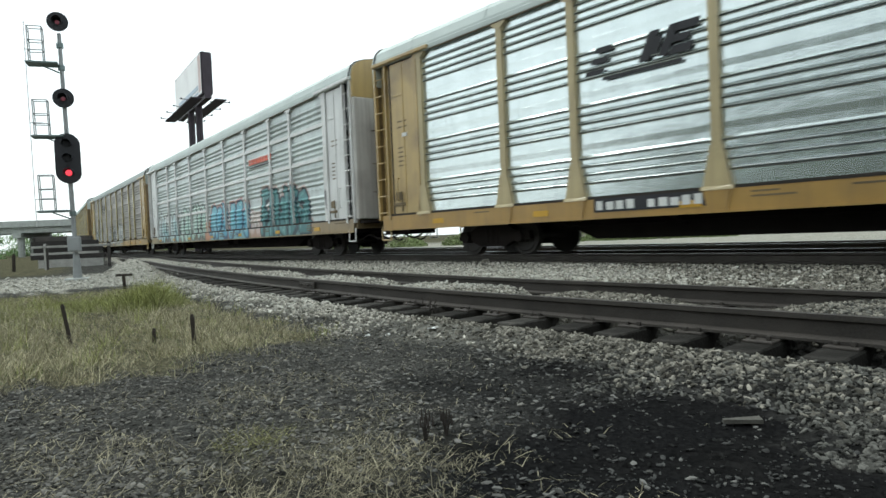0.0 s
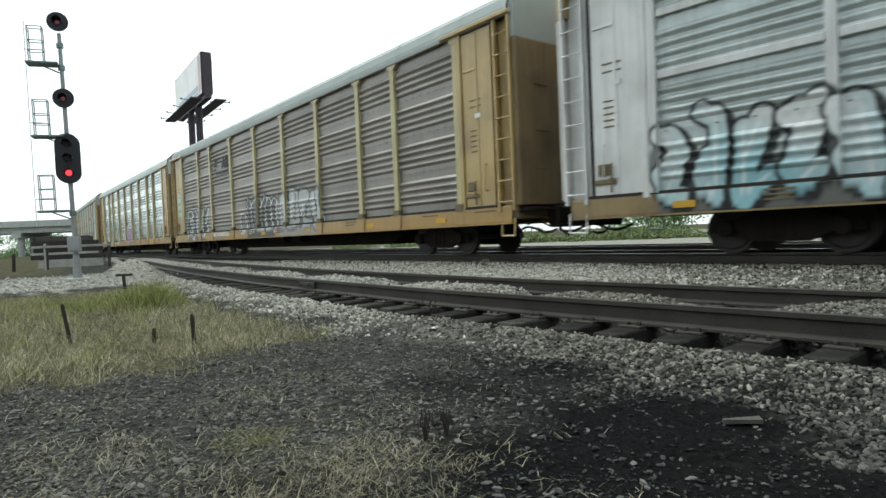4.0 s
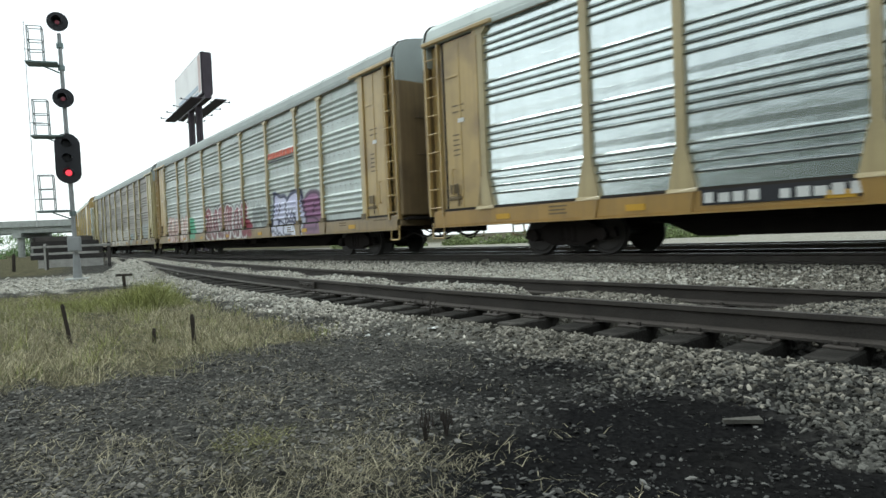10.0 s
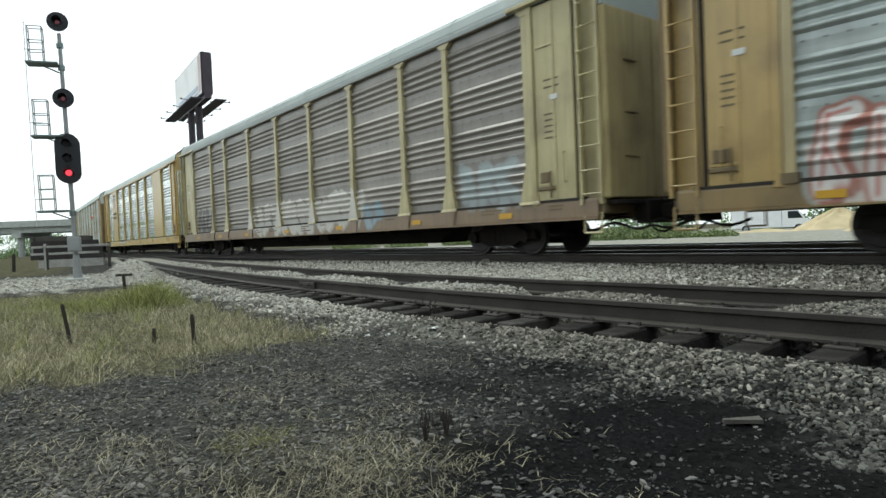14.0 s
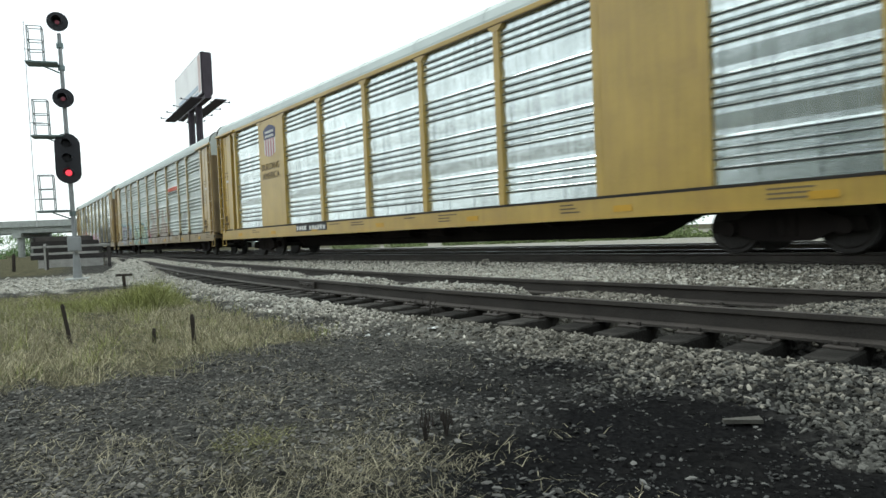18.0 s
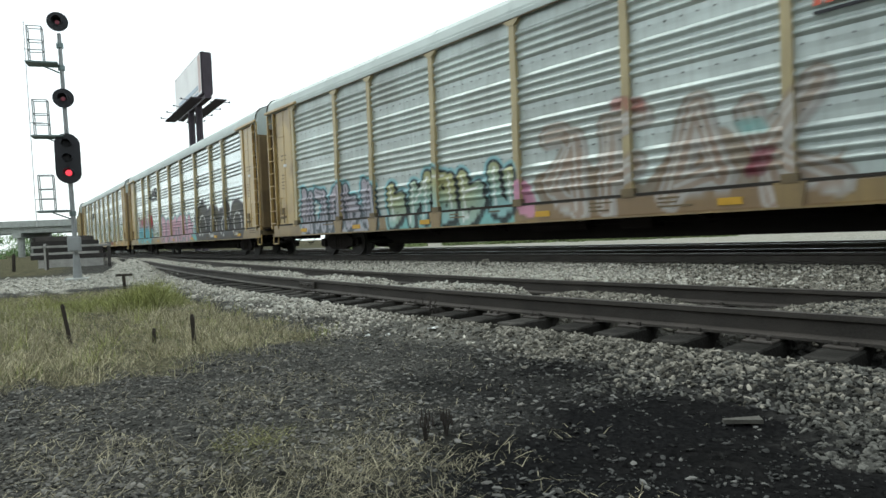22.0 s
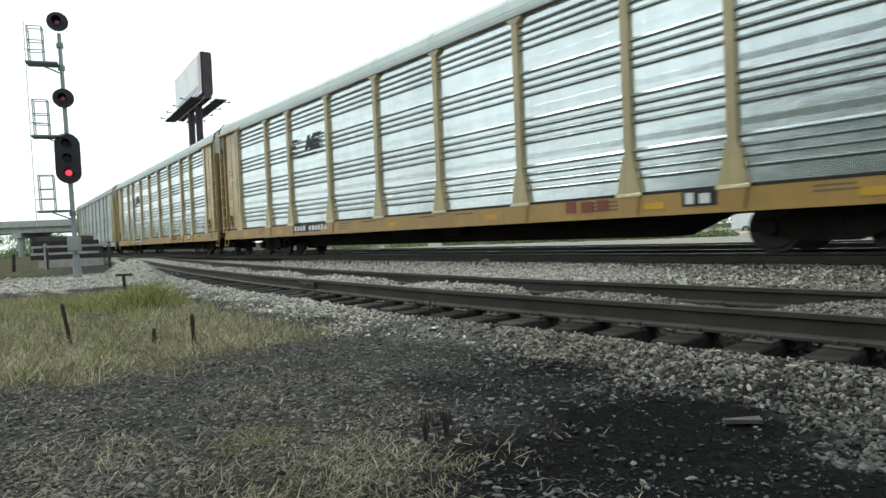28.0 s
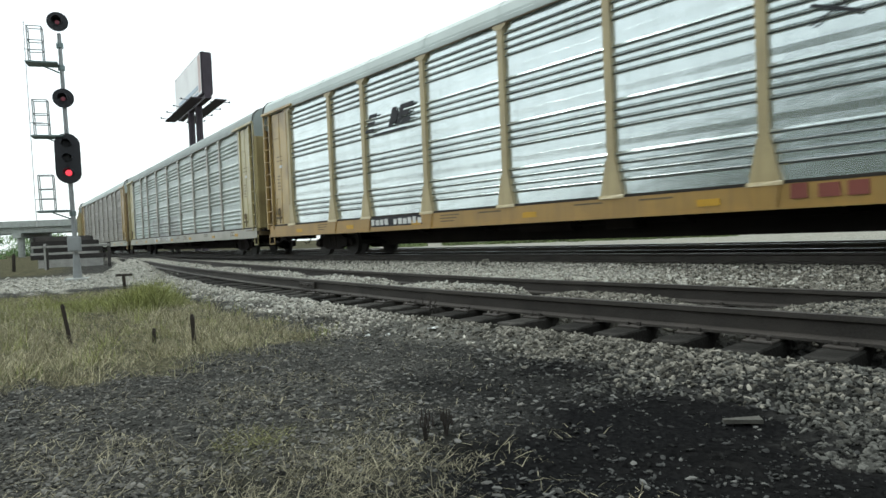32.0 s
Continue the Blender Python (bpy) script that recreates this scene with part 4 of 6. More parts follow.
def painter_of(pieces):
    def painter(x, z):
        out = np.zeros((len(x), 4))
        for pc in pieces:
            near = (x > pc["x"][0] - 0.7) & (x < pc["x"][1] + 0.7) & (z < pc["z"][1] + 0.6)
            if not near.any():
                continue
            X, Z, ln, o = x[near], z[near], pc["line"], out[near]
            hgt = np.clip((Z - pc["z"][0]) / (pc["z"][1] - pc["z"][0]) + 0.3 * np.sin(X * 2.3 + Z * 2.0), 0, 1)[:, None]
            rgb = np.array(pc["fill"]) * (1 - hgt) + np.array(pc["fill2"]) * hgt
            wear = 0.94 + 0.06 * np.sin(X * 31) * np.sin(Z * 23 + X * 5)
            edge = np.array(pc["edge"])[None]

            def lay(mask, colour, alpha):
                m = (mask * alpha * wear)[:, None]
                o[:, :3] = (o[:, :3] * o[:, 3:] * (1 - m) + colour * m) / np.maximum(o[:, 3:] * (1 - m) + m, 1e-6)
                o[:, 3:] = o[:, 3:] * (1 - m) + m
            ds = []
            for cx, cz, hw, hh, tilt, ph, _ in pc["b"]:
                u, v = X - cx + 0.09 * np.sin(4.1 * (Z - cz) + ph), Z - cz + 0.05 * np.sin(5.3 * (X - cx) + 2 * ph)
                u, v = u * math.cos(tilt) + v * math.sin(tilt), v * math.cos(tilt) - u * math.sin(tilt)
                r = min(hw, hh) * 0.55
                qx, qz = np.abs(u) - hw + r, np.abs(v) - hh + r
                ds.append(np.hypot(np.maximum(qx, 0), np.maximum(qz, 0)) + np.minimum(np.maximum(qx, qz), 0) - r)
            cells, shades = [], []
            if pc["style"] == "stroke":
                Xw, Zw = X + 0.03 * np.sin(5 * Z + X), Z + 0.03 * np.sin(6 * X)
                for k in range(pc["n"]):
                    mine = [g for g in pc["g"] if g[0] == k]
                    cells.append(np.min([to_segment(Xw, Zw, p, q) - r for _, p, q, r in mine], 0))
                    shades.append(np.min([to_segment(Xw - 0.09, Zw + 0.08, p, q) - r for _, p, q, r in mine], 0))
            every = ds + cells
            if pc["halo"] is not None:
                lay(np.clip((0.16 - np.min(every, 0)) / 0.06, 0, 1), np.array(pc["halo"])[None], 0.9 * pc["cover"])
            if pc["base"] is not None:
                top = pc["z"][0] + (0.5 + 0.14 * np.sin(X * 2.1 + 1) + 0.08 * np.sin(X * 6.3)) * (pc["z"][1] - pc["z"][0])
                side = np.minimum(X - pc["x"][0] + 0.1 * np.sin(Z * 5), pc["x"][1] - X + 0.1 * np.sin(Z * 4 + 1))
                lay(np.clip((top - Z) / 0.08, 0, 1) * np.clip(side / 0.06, 0, 1), np.array(pc["base"])[None], 0.95 * pc["cover"])
            for d, e in zip(cells, shades):
                lay(np.clip((ln - e) / 0.03, 0, 1), edge * 0.8, 0.97 * pc["cover"])
                lay(np.clip((ln - d) / 0.03, 0, 1), edge, 0.97 * pc["cover"])
                lay(np.clip(-d / 0.03, 0, 1), rgb, 0.97 * pc["cover"])
            rim = np.array(pc["base"])[None] if pc["style"] == "ring" else edge
            for d in ds:
                lay(np.clip((ln - d) / 0.03, 0, 1), rim, 0.97 * pc["cover"])
                lay(np.clip((-ln * 0.3 - d) / 0.03, 0, 1), rgb, 0.97 * pc["cover"])
            if pc["style"] == "ring":
                for _, p, q, r in pc["g"]:
                    lay(np.clip((r - to_segment(X, Z, p, q)) / 0.03, 0, 1), edge, 0.95 * pc["cover"])
            elif pc["style"] == "blob":
                for p, q in pc["s"]:
                    lay(np.clip((ln * 0.9 - to_segment(X, Z, p, q)) / 0.03, 0, 1), edge, 0.95 * pc["cover"])
            if pc["shine"] is not None:
                for (ax, az), (bx, bz), q in pc["gl"]:
                    lift = 0.03 if pc["style"] == "stroke" else 0.12 + 0.2 * q
                    lay(np.clip((ln * 0.7 - to_segment(X, Z, (ax - lift, az + 0.03), (bx - lift, bz + 0.03))) / 0.03, 0, 1), np.array(pc["shine"])[None], 0.85 * pc["cover"])
            out[near] = o
        return out
    return painter


def post_meshes(gusset, wide, mat):
    """An upright, the bracket at its head and, on some racks, its flared foot."""
    w = wide / 2
    bar = Shape().prism([(-w, -1.52, DECK_Z), (w, -1.52, DECK_Z), (w, -1.52, EAVE_Z), (-w, -1.52, EAVE_Z)], (0, 0.12, 0))
    head = Shape().prism([(-w - 0.14, -1.53, EAVE_Z - 0.02), (-w - 0.13, -1.53, EAVE_Z - 0.1), (-w, -1.53, EAVE_Z - 0.2), (w, -1.53, EAVE_Z - 0.2), (w + 0.13, -1.53, EAVE_Z - 0.1), (w + 0.14, -1.53, EAVE_Z - 0.02)], (0, 0.12, 0))
    foot = None
    if gusset == "box":
        foot = Shape().prism([(-w - 0.05, -1.55, DECK_Z - 0.03), (w + 0.05, -1.55, DECK_Z - 0.03), (w + 0.05, -1.55, DECK_Z + 0.13), (-w - 0.05, -1.55, DECK_Z + 0.13)], (0, 0.12, 0)).mesh("post foot", SOOT_AND_SHADE)
    elif gusset:
        f = 0.17
        foot = Shape().prism([(-w - f - 0.03, -1.56, DECK_Z - 0.03), (w + f + 0.03, -1.56, DECK_Z - 0.03), (w + f + 0.03, -1.545, DECK_Z + 0.03), (w + f - 0.01, -1.535, DECK_Z + 0.04), (w + 0.02, -1.535, DECK_Z + 0.72),
                              (-w - 0.02, -1.535, DECK_Z + 0.72), (-w - f + 0.01, -1.535, DECK_Z + 0.04), (-w - f - 0.03, -1.545, DECK_Z + 0.03)], (0, 0.11, 0)).mesh("post foot", mat)
    return bar.mesh("post", mat), head.mesh("post bracket", mat), foot


WHEEL_R = 0.42


def wheelset_mesh():
    sh = Shape().tube((0, -0.9, 0), (0, 0.9, 0), 0.075, 10)
    for sgn in (-1, 1):
        sh.tube((0, sgn * 0.69, 0), (0, sgn * 0.72, 0), WHEEL_R + 0.028, 28)
        sh.tube((0, sgn * 0.72, 0), (0, sgn * 0.80, 0), WHEEL_R, 28)
        sh.tube((0, sgn * 0.80, 0), (0, sgn * 0.815, 0), WHEEL_R - 0.06, 24, WHEEL_R - 0.09)
        sh.tube((0, sgn * 0.78, 0), (0, sgn * 0.86, 0), 0.13, 14)
        for k in range(3):
            a = k * 2.094
            sh.tube((0.26 * math.cos(a), sgn * 0.81, 0.26 * math.sin(a)), (0.26 * math.cos(a), sgn * 0.825, 0.26 * math.sin(a)), 0.035, 8)
    return sh.mesh("wheelset", WHEEL)


def side_frame(sgn):
    y = sgn * 0.92
    sh = Shape()
    ring = [(-1.18, 0.36), (-1.12, 0.56), (-0.72, 0.58), (-0.42, 0.74), (0.42, 0.74), (0.72, 0.58), (1.12, 0.56), (1.18, 0.36), (0.72, 0.34), (0.4, 0.2), (-0.4, 0.2), (-0.72, 0.34)]
    sh.prism([(a, y - 0.07, b) for a, b in ring], (0, 0.14, 0))
    for x in (-0.16, 0, 0.16):
        sh.tube((x, y + sgn * 0.02, 0.28), (x, y + sgn * 0.02, 0.62), 0.085, 8)
    for x in (-0.87, 0.87):
        sh.tube((x, y, 0.42), (x, y + sgn * 0.16, 0.42), 0.13, 12)
    return sh.mesh("side frame", GRIME)


SHARED = dict(wheel=wheelset_mesh(), left=side_frame(-1), right=side_frame(1),
              bolster=Shape().box(-0.18, 0.18, -1.0, 1.0, 0.4, 0.72, 0.03).box(-0.5, 0.5, -0.35, 0.35, 0.66, 0.8, 0.02).mesh("bolster", GRIME))
WHEELSETS = []


def truck(car, x):
    t = part("truck", SHARED["bolster"], car, "black grimy four-wheel truck", Matrix.Translation((x, 0, 0)))
    part("side_frame", SHARED["left"], t)
    part("side_frame", SHARED["right"], t)
    for dx in (-0.87, 0.87):
        w = part("wheelset", SHARED["wheel"], t, "dark steel wheels on their axle")
        WHEELSETS.append((w, dx))
    return t


def ladder_mesh(mat):
    sh = Shape()
    for x in (0.0, 0.46):
        sh.box(x - 0.03, x + 0.03, -1.56, -1.46, 1.0, EAVE_Z - 0.06)
    for k in range(9):
        sh.tube((0, -1.565, 1.2 + 0.46 * k), (0.46, -1.565, 1.2 + 0.46 * k), 0.016, 6)
    return sh.mesh("ladder", mat)


FLIP = Matrix.Rotation(math.pi, 4, "Z")


def roof_ring(x, grow=0.0):
    prof = [(-1.53, EAVE_Z), (-1.52, EAVE_Z + 0.14), (-1.46, EAVE_Z + 0.35), (-1.31, EAVE_Z + 0.5), (-1.05, EAVE_Z + 0.6), (-0.6, EAVE_Z + 0.69), (0, EAVE_Z + 0.73)]
    prof = prof + [(-a, b) for a, b in prof[-2::-1]]
    return [(x, a * (1 + grow), EAVE_Z + (b - EAVE_Z) * (1 + grow)) for a, b in prof]


def bars(parent, x, z, w, h, n, mat, name, label, y=-1.5, slant=0.0, seed=1, tile=None, full=0.7):
    """Unreadable lettering as plain bars; tile: the dark plate it stands on."""
    rng = random.Random(seed)
    holder = parent
    if tile:
        holder = part("marking_plate", Shape().box(x - 0.06, x + w + 0.06, y - 0.004, y + 0.01, z - 0.04, z + h + 0.04).mesh("marking plate", tile), parent, "black marking plate with pale marks")
    for k in range(n):
        if tile and n > 6 and k == 4:
            continue
        x0 = x + w * k / n
        ww = w / n * rng.uniform(full - 0.1, full + 0.1)
        hh = h * rng.uniform(0.8, 1.0)
        sh = Shape().prism([(x0, y - 0.012, z), (x0 + ww, y - 0.012, z), (x0 + ww + slant * hh, y - 0.012, z + hh), (x0 + slant * hh, y - 0.012, z + hh)], (0, 0.007, 0))
        part(name, sh.mesh(name, mat), holder, label)


def emblem(car, x, z):
    """A railway emblem as plain slanted black shapes and thin strips."""
    def slab(a, b, c, d, lean=0.16):
        return Shape().prism([(x + a, -1.502, z + c), (x + b, -1.502, z + c), (x + b + lean * (d - c) * 3, -1.502, z + d), (x + a + lean * (d - c) * 3, -1.502, z + d)], (0, 0.012, 0))
    e = part("emblem", slab(1.08, 1.28, 0.12, 0.62).mesh("emblem", INK), car, "black painted emblem of plain slanted shapes")
    for a, b, c, d in ((1.3, 1.44, 0.2, 0.5), (1.46, 1.64, 0.14, 0.64), (1.76, 2.2, 0.5, 0.64), (1.7, 2.02, 0.32, 0.44), (1.66, 2.05, 0.12, 0.26), (0.14, 0.52, 0.5, 0.6), (0.05, 0.4, 0.3, 0.39), (-0.08, 0.32, 0.1, 0.19), (0.3, 1.9, -0.04, 0.02)):
        part("strip", slab(a, b, c, d).mesh("strip", INK), e)


def autorack(label, panel, frame_mat, sill, end, roof, rib="grouped", gusset=False, wide=0.16, pieces=(), fine=3.05, posts=None, cap=None, door=None, half=13.63):
    """An enclosed car carrier: flat car, sheeted rack, roof, end doors, ladders, trucks and couplers."""
    car = thing("autorack_car", label, "freight car", group="cars of the train")
    painter = painter_of(pieces) if pieces else None
    lo, hi = (min(p["x"][0] for p in pieces) - 0.3, max(p["x"][1] for p in pieces) + 0.3) if pieces else (0, 0)
    pm = PANEL[panel]
    fm, sm, em = (clean(FRAME[q]) if q in PAINTED else FRAME[q] for q in (frame_mat, sill, end))
    dm = door or END_SHADE_COAT[end]
    cap = clean(FRAME[cap]) if cap else None
    posts = posts or POSTS
    plain, fine_pts = ribs(rib, 0), ribs(rib, fine)
    shared = {}
    for a, b in zip(posts, posts[1:]):
        hit = painter and a < hi and b > lo
        key = round(b - a, 3)
        if key not in shared:
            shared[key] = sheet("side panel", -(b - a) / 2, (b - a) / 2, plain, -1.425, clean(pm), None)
        if hit:
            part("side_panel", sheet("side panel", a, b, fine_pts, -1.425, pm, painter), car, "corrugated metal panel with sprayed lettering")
        else:
            part("side_panel", shared[key], car, m=Matrix.Translation(((a + b) / 2, 0, 0)))
        part("side_panel", shared[key], car, m=Matrix.Translation(((a + b) / 2, 0, 0)) @ FLIP)
        if rib == "fours":
            if ("rivet", key) not in shared:
                rows, wd = Shape(), (b - a) / 2 - 0.2
                count = max(3, int(2 * wd / 0.3))
                for bay in range(1, 4):
                    for i in range(count + 1):
                        q, zq = -wd + 2 * wd * i / count, 1.22 + bay * 0.985
                        rows.box(q - 0.02, q + 0.02, -1.446, -1.42, zq - 0.012, zq + 0.012)
                shared["rivet", key] = rows.mesh("rivet rows", RIVET)
            part("rivet_rows", shared["rivet", key], car, "rows of small dark rivets", Matrix.Translation(((a + b) / 2, 0, 0)))
    pmesh, head_mesh, foot_mesh = post_meshes(gusset, wide, fm)
    for x in posts:
        p = part("post", pmesh, car, m=Matrix.Translation((x, 0, 0)))
        part("bracket", head_mesh, p)
        if foot_mesh:
            part("foot", foot_mesh, p)
        if painter and any(q["x"][0] < x < q["x"][1] for q in pieces):
            face = sheet("post face", x - wide / 2, x + wide / 2, [(DECK_Z + 0.04 * i, 0.0) for i in range(48)], -1.54, FRAME[frame_mat], painter)
            co = np.empty(len(face.vertices) * 3, np.float32)
            face.vertices.foreach_get("co", co)
            co = co.reshape(-1, 3)
            grow = 1 + (0.32 / wide) * np.clip((DECK_Z + 0.77 - co[:, 2]) / 0.77, 0, 1) if gusset is True else np.ones(len(co))
            co[:, 0] = (co[:, 0] - x) * grow
            face.vertices.foreach_set("co", co.ravel())
            part("painted_face", face, p, "sprayed-over front of the post")
        part("post", pmesh, car, m=Matrix.Translation((x, 0, 0)) @ FLIP)
    # flat car
    if painter:
        sill_me = sheet("side sill", -half + 0.1, half - 0.1, [(SILL_Z, 0), (SILL_Z + 0.04, 0.01), (SILL_Z + 0.12, 0.01), (SILL_Z + 0.2, 0.01), (DECK_Z - 0.05, 0.01), (DECK_Z, 0.0)], -1.51, FRAME[sill], painter)
    else:
        sill_me = Shape().box(-half + 0.1, half - 0.1, -1.525, -1.4, SILL_Z, DECK_Z, 0.012).mesh("side sill", sm)
    part("side_sill", sill_me, car, "painted steel side sill")
    part("deck_gap", Shape().box(-half + 0.4, half - 0.4, -1.528, -1.42, DECK_Z - 0.02, DECK_Z + 0.035).mesh("deck gap", GASKET), car, "black gap between rack and flat car")
    part("side_sill", Shape().box(-half + 0.1, half - 0.1, 1.4, 1.525, SILL_Z, DECK_Z, 0.012).mesh("side sill", sm), car)
    part("deck", Shape().box(-13.4, 13.4, -1.4, 1.4, 1.0, 1.09).mesh("deck", GRIME), car, "dark flat car deck")
    ring = [(-11.5, 0.98), (-11.5, 0.74), (-8.1, 0.7), (-7.2, 0.31), (7.2, 0.31), (8.1, 0.7), (11.5, 0.74), (11.5, 0.98)]
    part("centre_sill", Shape().prism([(a, -0.55, b) for a, b in ring], (0, 1.1, 0)).mesh("centre sill", GRIME), car, "black fish-bellied centre sill")
    for x in (-5.2, -2.6, 0, 2.6, 5.2):
        part("cross_bearer", Shape().prism([(x - 0.06, -1.42, 0.98), (x - 0.06, -1.42, 0.84), (x - 0.06, -0.5, 0.52), (x - 0.06, 0.5, 0.52), (x - 0.06, 1.42, 0.84), (x - 0.06, 1.42, 0.98)], (0.12, 0, 0)).mesh("cross bearer", GRIME), car)
    part("brake_gear", Shape().tube((-1.4, -0.85, 0.66), (0.1, -0.85, 0.66), 0.16, 10).box(1.0, 1.7, -1.05, -0.6, 0.5, 0.85, 0.03).pipe([(-8, -0.7, 0.6), (-1.4, -0.85, 0.62), (1, -0.8, 0.62), (8, -0.7, 0.6)], 0.02).mesh("brake gear", GRIME), car, "black brake cylinder, valve and pipes")
    # roof, eaves, end caps
    r0, r1 = roof_ring(-half - 0.08), roof_ring(half + 0.08)
    n = len(r0)
    rf = Shape().add(r0 + r1, [(i, i + 1, n + i + 1, n + i) for i in range(n - 1)])
    part("roof", rf.mesh("roof", roof), car, "pale arched sheet-metal roof")
    seams = Shape()
    for k in range(10):
        x = -12.0 + 24.0 * k / 9
        q0, q1 = roof_ring(x - 0.025, 0.008), roof_ring(x + 0.025, 0.008)
        seams.add(q0 + q1, [(i, i + 1, n + i + 1, n + i) for i in range(n - 1)])
    part("roof_seam", seams.mesh("roof seams", roof), car)
    part("eave", Shape().box(-half - 0.08, half + 0.08, -1.545, -1.47, EAVE_Z - 0.05, EAVE_Z + 0.07, 0.01).mesh("eave", fm if frame_mat == "yellow" else roof), car)
    part("eave", Shape().box(-half - 0.08, half + 0.08, 1.47, 1.545, EAVE_Z - 0.05, EAVE_Z + 0.07, 0.01).mesh("eave", fm if frame_mat == "yellow" else roof), car)
    # A dark strip stands in for the shadow line under the eave.
    part("gutter_shadow_gap", Shape().box(-11.3, 11.3, -1.535, -1.5, EAVE_Z - 0.07, EAVE_Z - 0.053).mesh("gutter", SOOT_AND_SHADE), car, "dark strip painted as the shade below the eave")
    lmesh = ladder_mesh(em)
    for sgn, turn in ((1, Matrix.Identity(4)), (-1, FLIP)):
        x = sgn * half
        for ya, yb in ((-1.5, -0.012), (0.012, 1.5)):
            d = part("end_door", Shape().box(min(x + sgn * 0.17, x - sgn * 0.02), max(x + sgn * 0.17, x - sgn * 0.02), ya, yb, 1.1, 4.73, 0.03).mesh("end door", dm), car, "weathered steel end door")
            ym = (ya + yb) / 2
            for zz in (1.9, 2.75, 3.75):
                part("door_bar", Shape().box(min(x + sgn * 0.16, x + sgn * 0.2), max(x + sgn * 0.16, x + sgn * 0.2), ym - 0.2, ym + 0.2, zz, zz + 0.018).mesh("door bar", SOOT_AND_SHADE), d)
        part("end_cap", Shape().prism(roof_ring(x - sgn * 0.06, -0.012) + [(x - sgn * 0.06, 1.5, 4.74), (x - sgn * 0.06, -1.5, 4.74)], (sgn * 0.19, 0, 0)).mesh("end cap", cap or roof), car, "pale arched end cap above the doors")
        ring = roof_ring(x, 0.004)
        part("roof_rim", Shape().pipe(ring, 0.03, 5).mesh("roof rim", GASKET), car)
        part("end_sill", Shape().box(min(x, x - sgn * 0.25), max(x, x - sgn * 0.25), -1.45, 1.45, 0.82, 1.12, 0.02).mesh("end sill", SOOT_AND_SHADE), car)
        part("coupler", Shape().box(min(x, x + sgn * 0.42), max(x, x + sgn * 0.42), -0.09, 0.09, 0.72, 0.92, 0.02).box(min(x + sgn * 0.4, x + sgn * 0.67), max(x + sgn * 0.4, x + sgn * 0.67), -0.16, 0.16, 0.66, 0.98, 0.04).mesh("coupler", GRIME), car, "black knuckle coupler")
        part("draft_gear", Shape().box(min(x, x + sgn * 0.34), max(x, x + sgn * 0.34), -0.5, 0.5, 0.6, 1.08, 0.03).mesh("draft gear", GRIME), car, "black draft gear housing")
        part("end_platform", Shape().box(min(x - sgn * 0.1, x + sgn * 0.26), max(x - sgn * 0.1, x + sgn * 0.26), -1.38, 1.38, 0.98, 1.06, 0.01).mesh("end platform", GRIME), car, "narrow dark end platform")
        wavy = [(x + sgn * (0.67 - 0.16 * i), -0.95, 0.56 - 0.07 * math.sin(0.9 * i)) for i in range(12)]
        part("brake_line", Shape().hose(wavy, 0.028).mesh("brake line", GRIME), car, "sagging black brake line")
        part("signal_line", Shape().hose([(p, q + 0.25, r + 0.12) for p, q, r in wavy[:8]], 0.02).mesh("signal line", GRIME), car, "thin black line beside the brake line")
        part("air_hose", Shape().pipe([(x, sgn * -0.35, 0.78), (x + sgn * 0.25, sgn * -0.38, 0.6), (x + sgn * 0.4, sgn * -0.36, 0.45), (x + sgn * 0.55, sgn * -0.32, 0.42), (x + sgn * 0.67, sgn * -0.3, 0.47)], 0.022).mesh("air hose", GRIME), car, "hanging black air hose")
        truck(car, 10.22 if sgn > 0 else -9.85)
        for side, m in ((-1, Matrix.Identity(4)), (1, FLIP)):
            # in the space of the near flank; the far flank is turned about
            k = sgn if side < 0 else -sgn
            x0, x1 = (11.98, 13.0) if k > 0 else (-13.0, -11.98)
            pl = part("door_panel", Shape().box(x0, x1, -1.49, -1.42, DECK_Z + 0.02, EAVE_Z - 0.08, 0.012).box((x0 + x1) / 2 - 0.035, (x0 + x1) / 2 + 0.035, -1.505, -1.48, DECK_Z + 0.04, EAVE_Z - 0.1, 0.006).mesh("door panel", em), car, "smooth painted door panel", m)
            if side < 0:
                for zz, ww in ((2.42, 0.3), (2.54, 0.26), (2.66, 0.3), (2.78, 0.22), (2.9, 0.28), (3.45, 0.4), (3.6, 0.4)):
                    part("door_stencil", Shape().box(x0 + 0.25, x0 + 0.25 + ww, -1.497, -1.49, zz, zz + 0.035).mesh("stencil", SOOT_AND_SHADE), pl)
                for zz in (1.45, 4.3):
                    part("door_rib", Shape().box(x0 + 0.06, x1 - 0.5, -1.512, -1.488, zz, zz + 0.05, 0.01).mesh("door rib", em), pl)
            xq = 11.9 * k
            part("door_post", Shape().box(xq - 0.07, xq + 0.07, -1.535, -1.4, DECK_Z - 0.08, EAVE_Z - 0.05, 0.012).mesh("door post", em), car, m=m)
            xs = (half - 0.23) * k
            part("sill_step", Shape().pipe([(xs - 0.2, -1.5, 0.84), (xs - 0.2, -1.52, 0.45), (xs + 0.2, -1.52, 0.45), (xs + 0.2, -1.5, 0.84)], 0.022, 6).mesh("sill step", em), car, "bent steel step below the corner", m)
            part("grab_iron", Shape().pipe([(xq + k * 0.85, -1.49, 1.5), (xq + k * 0.85, -1.56, 1.5), (xq + k * 0.85, -1.56, 2.1), (xq + k * 0.85, -1.49, 2.1)], 0.014, 5).mesh("grab iron", em), car, m=m)
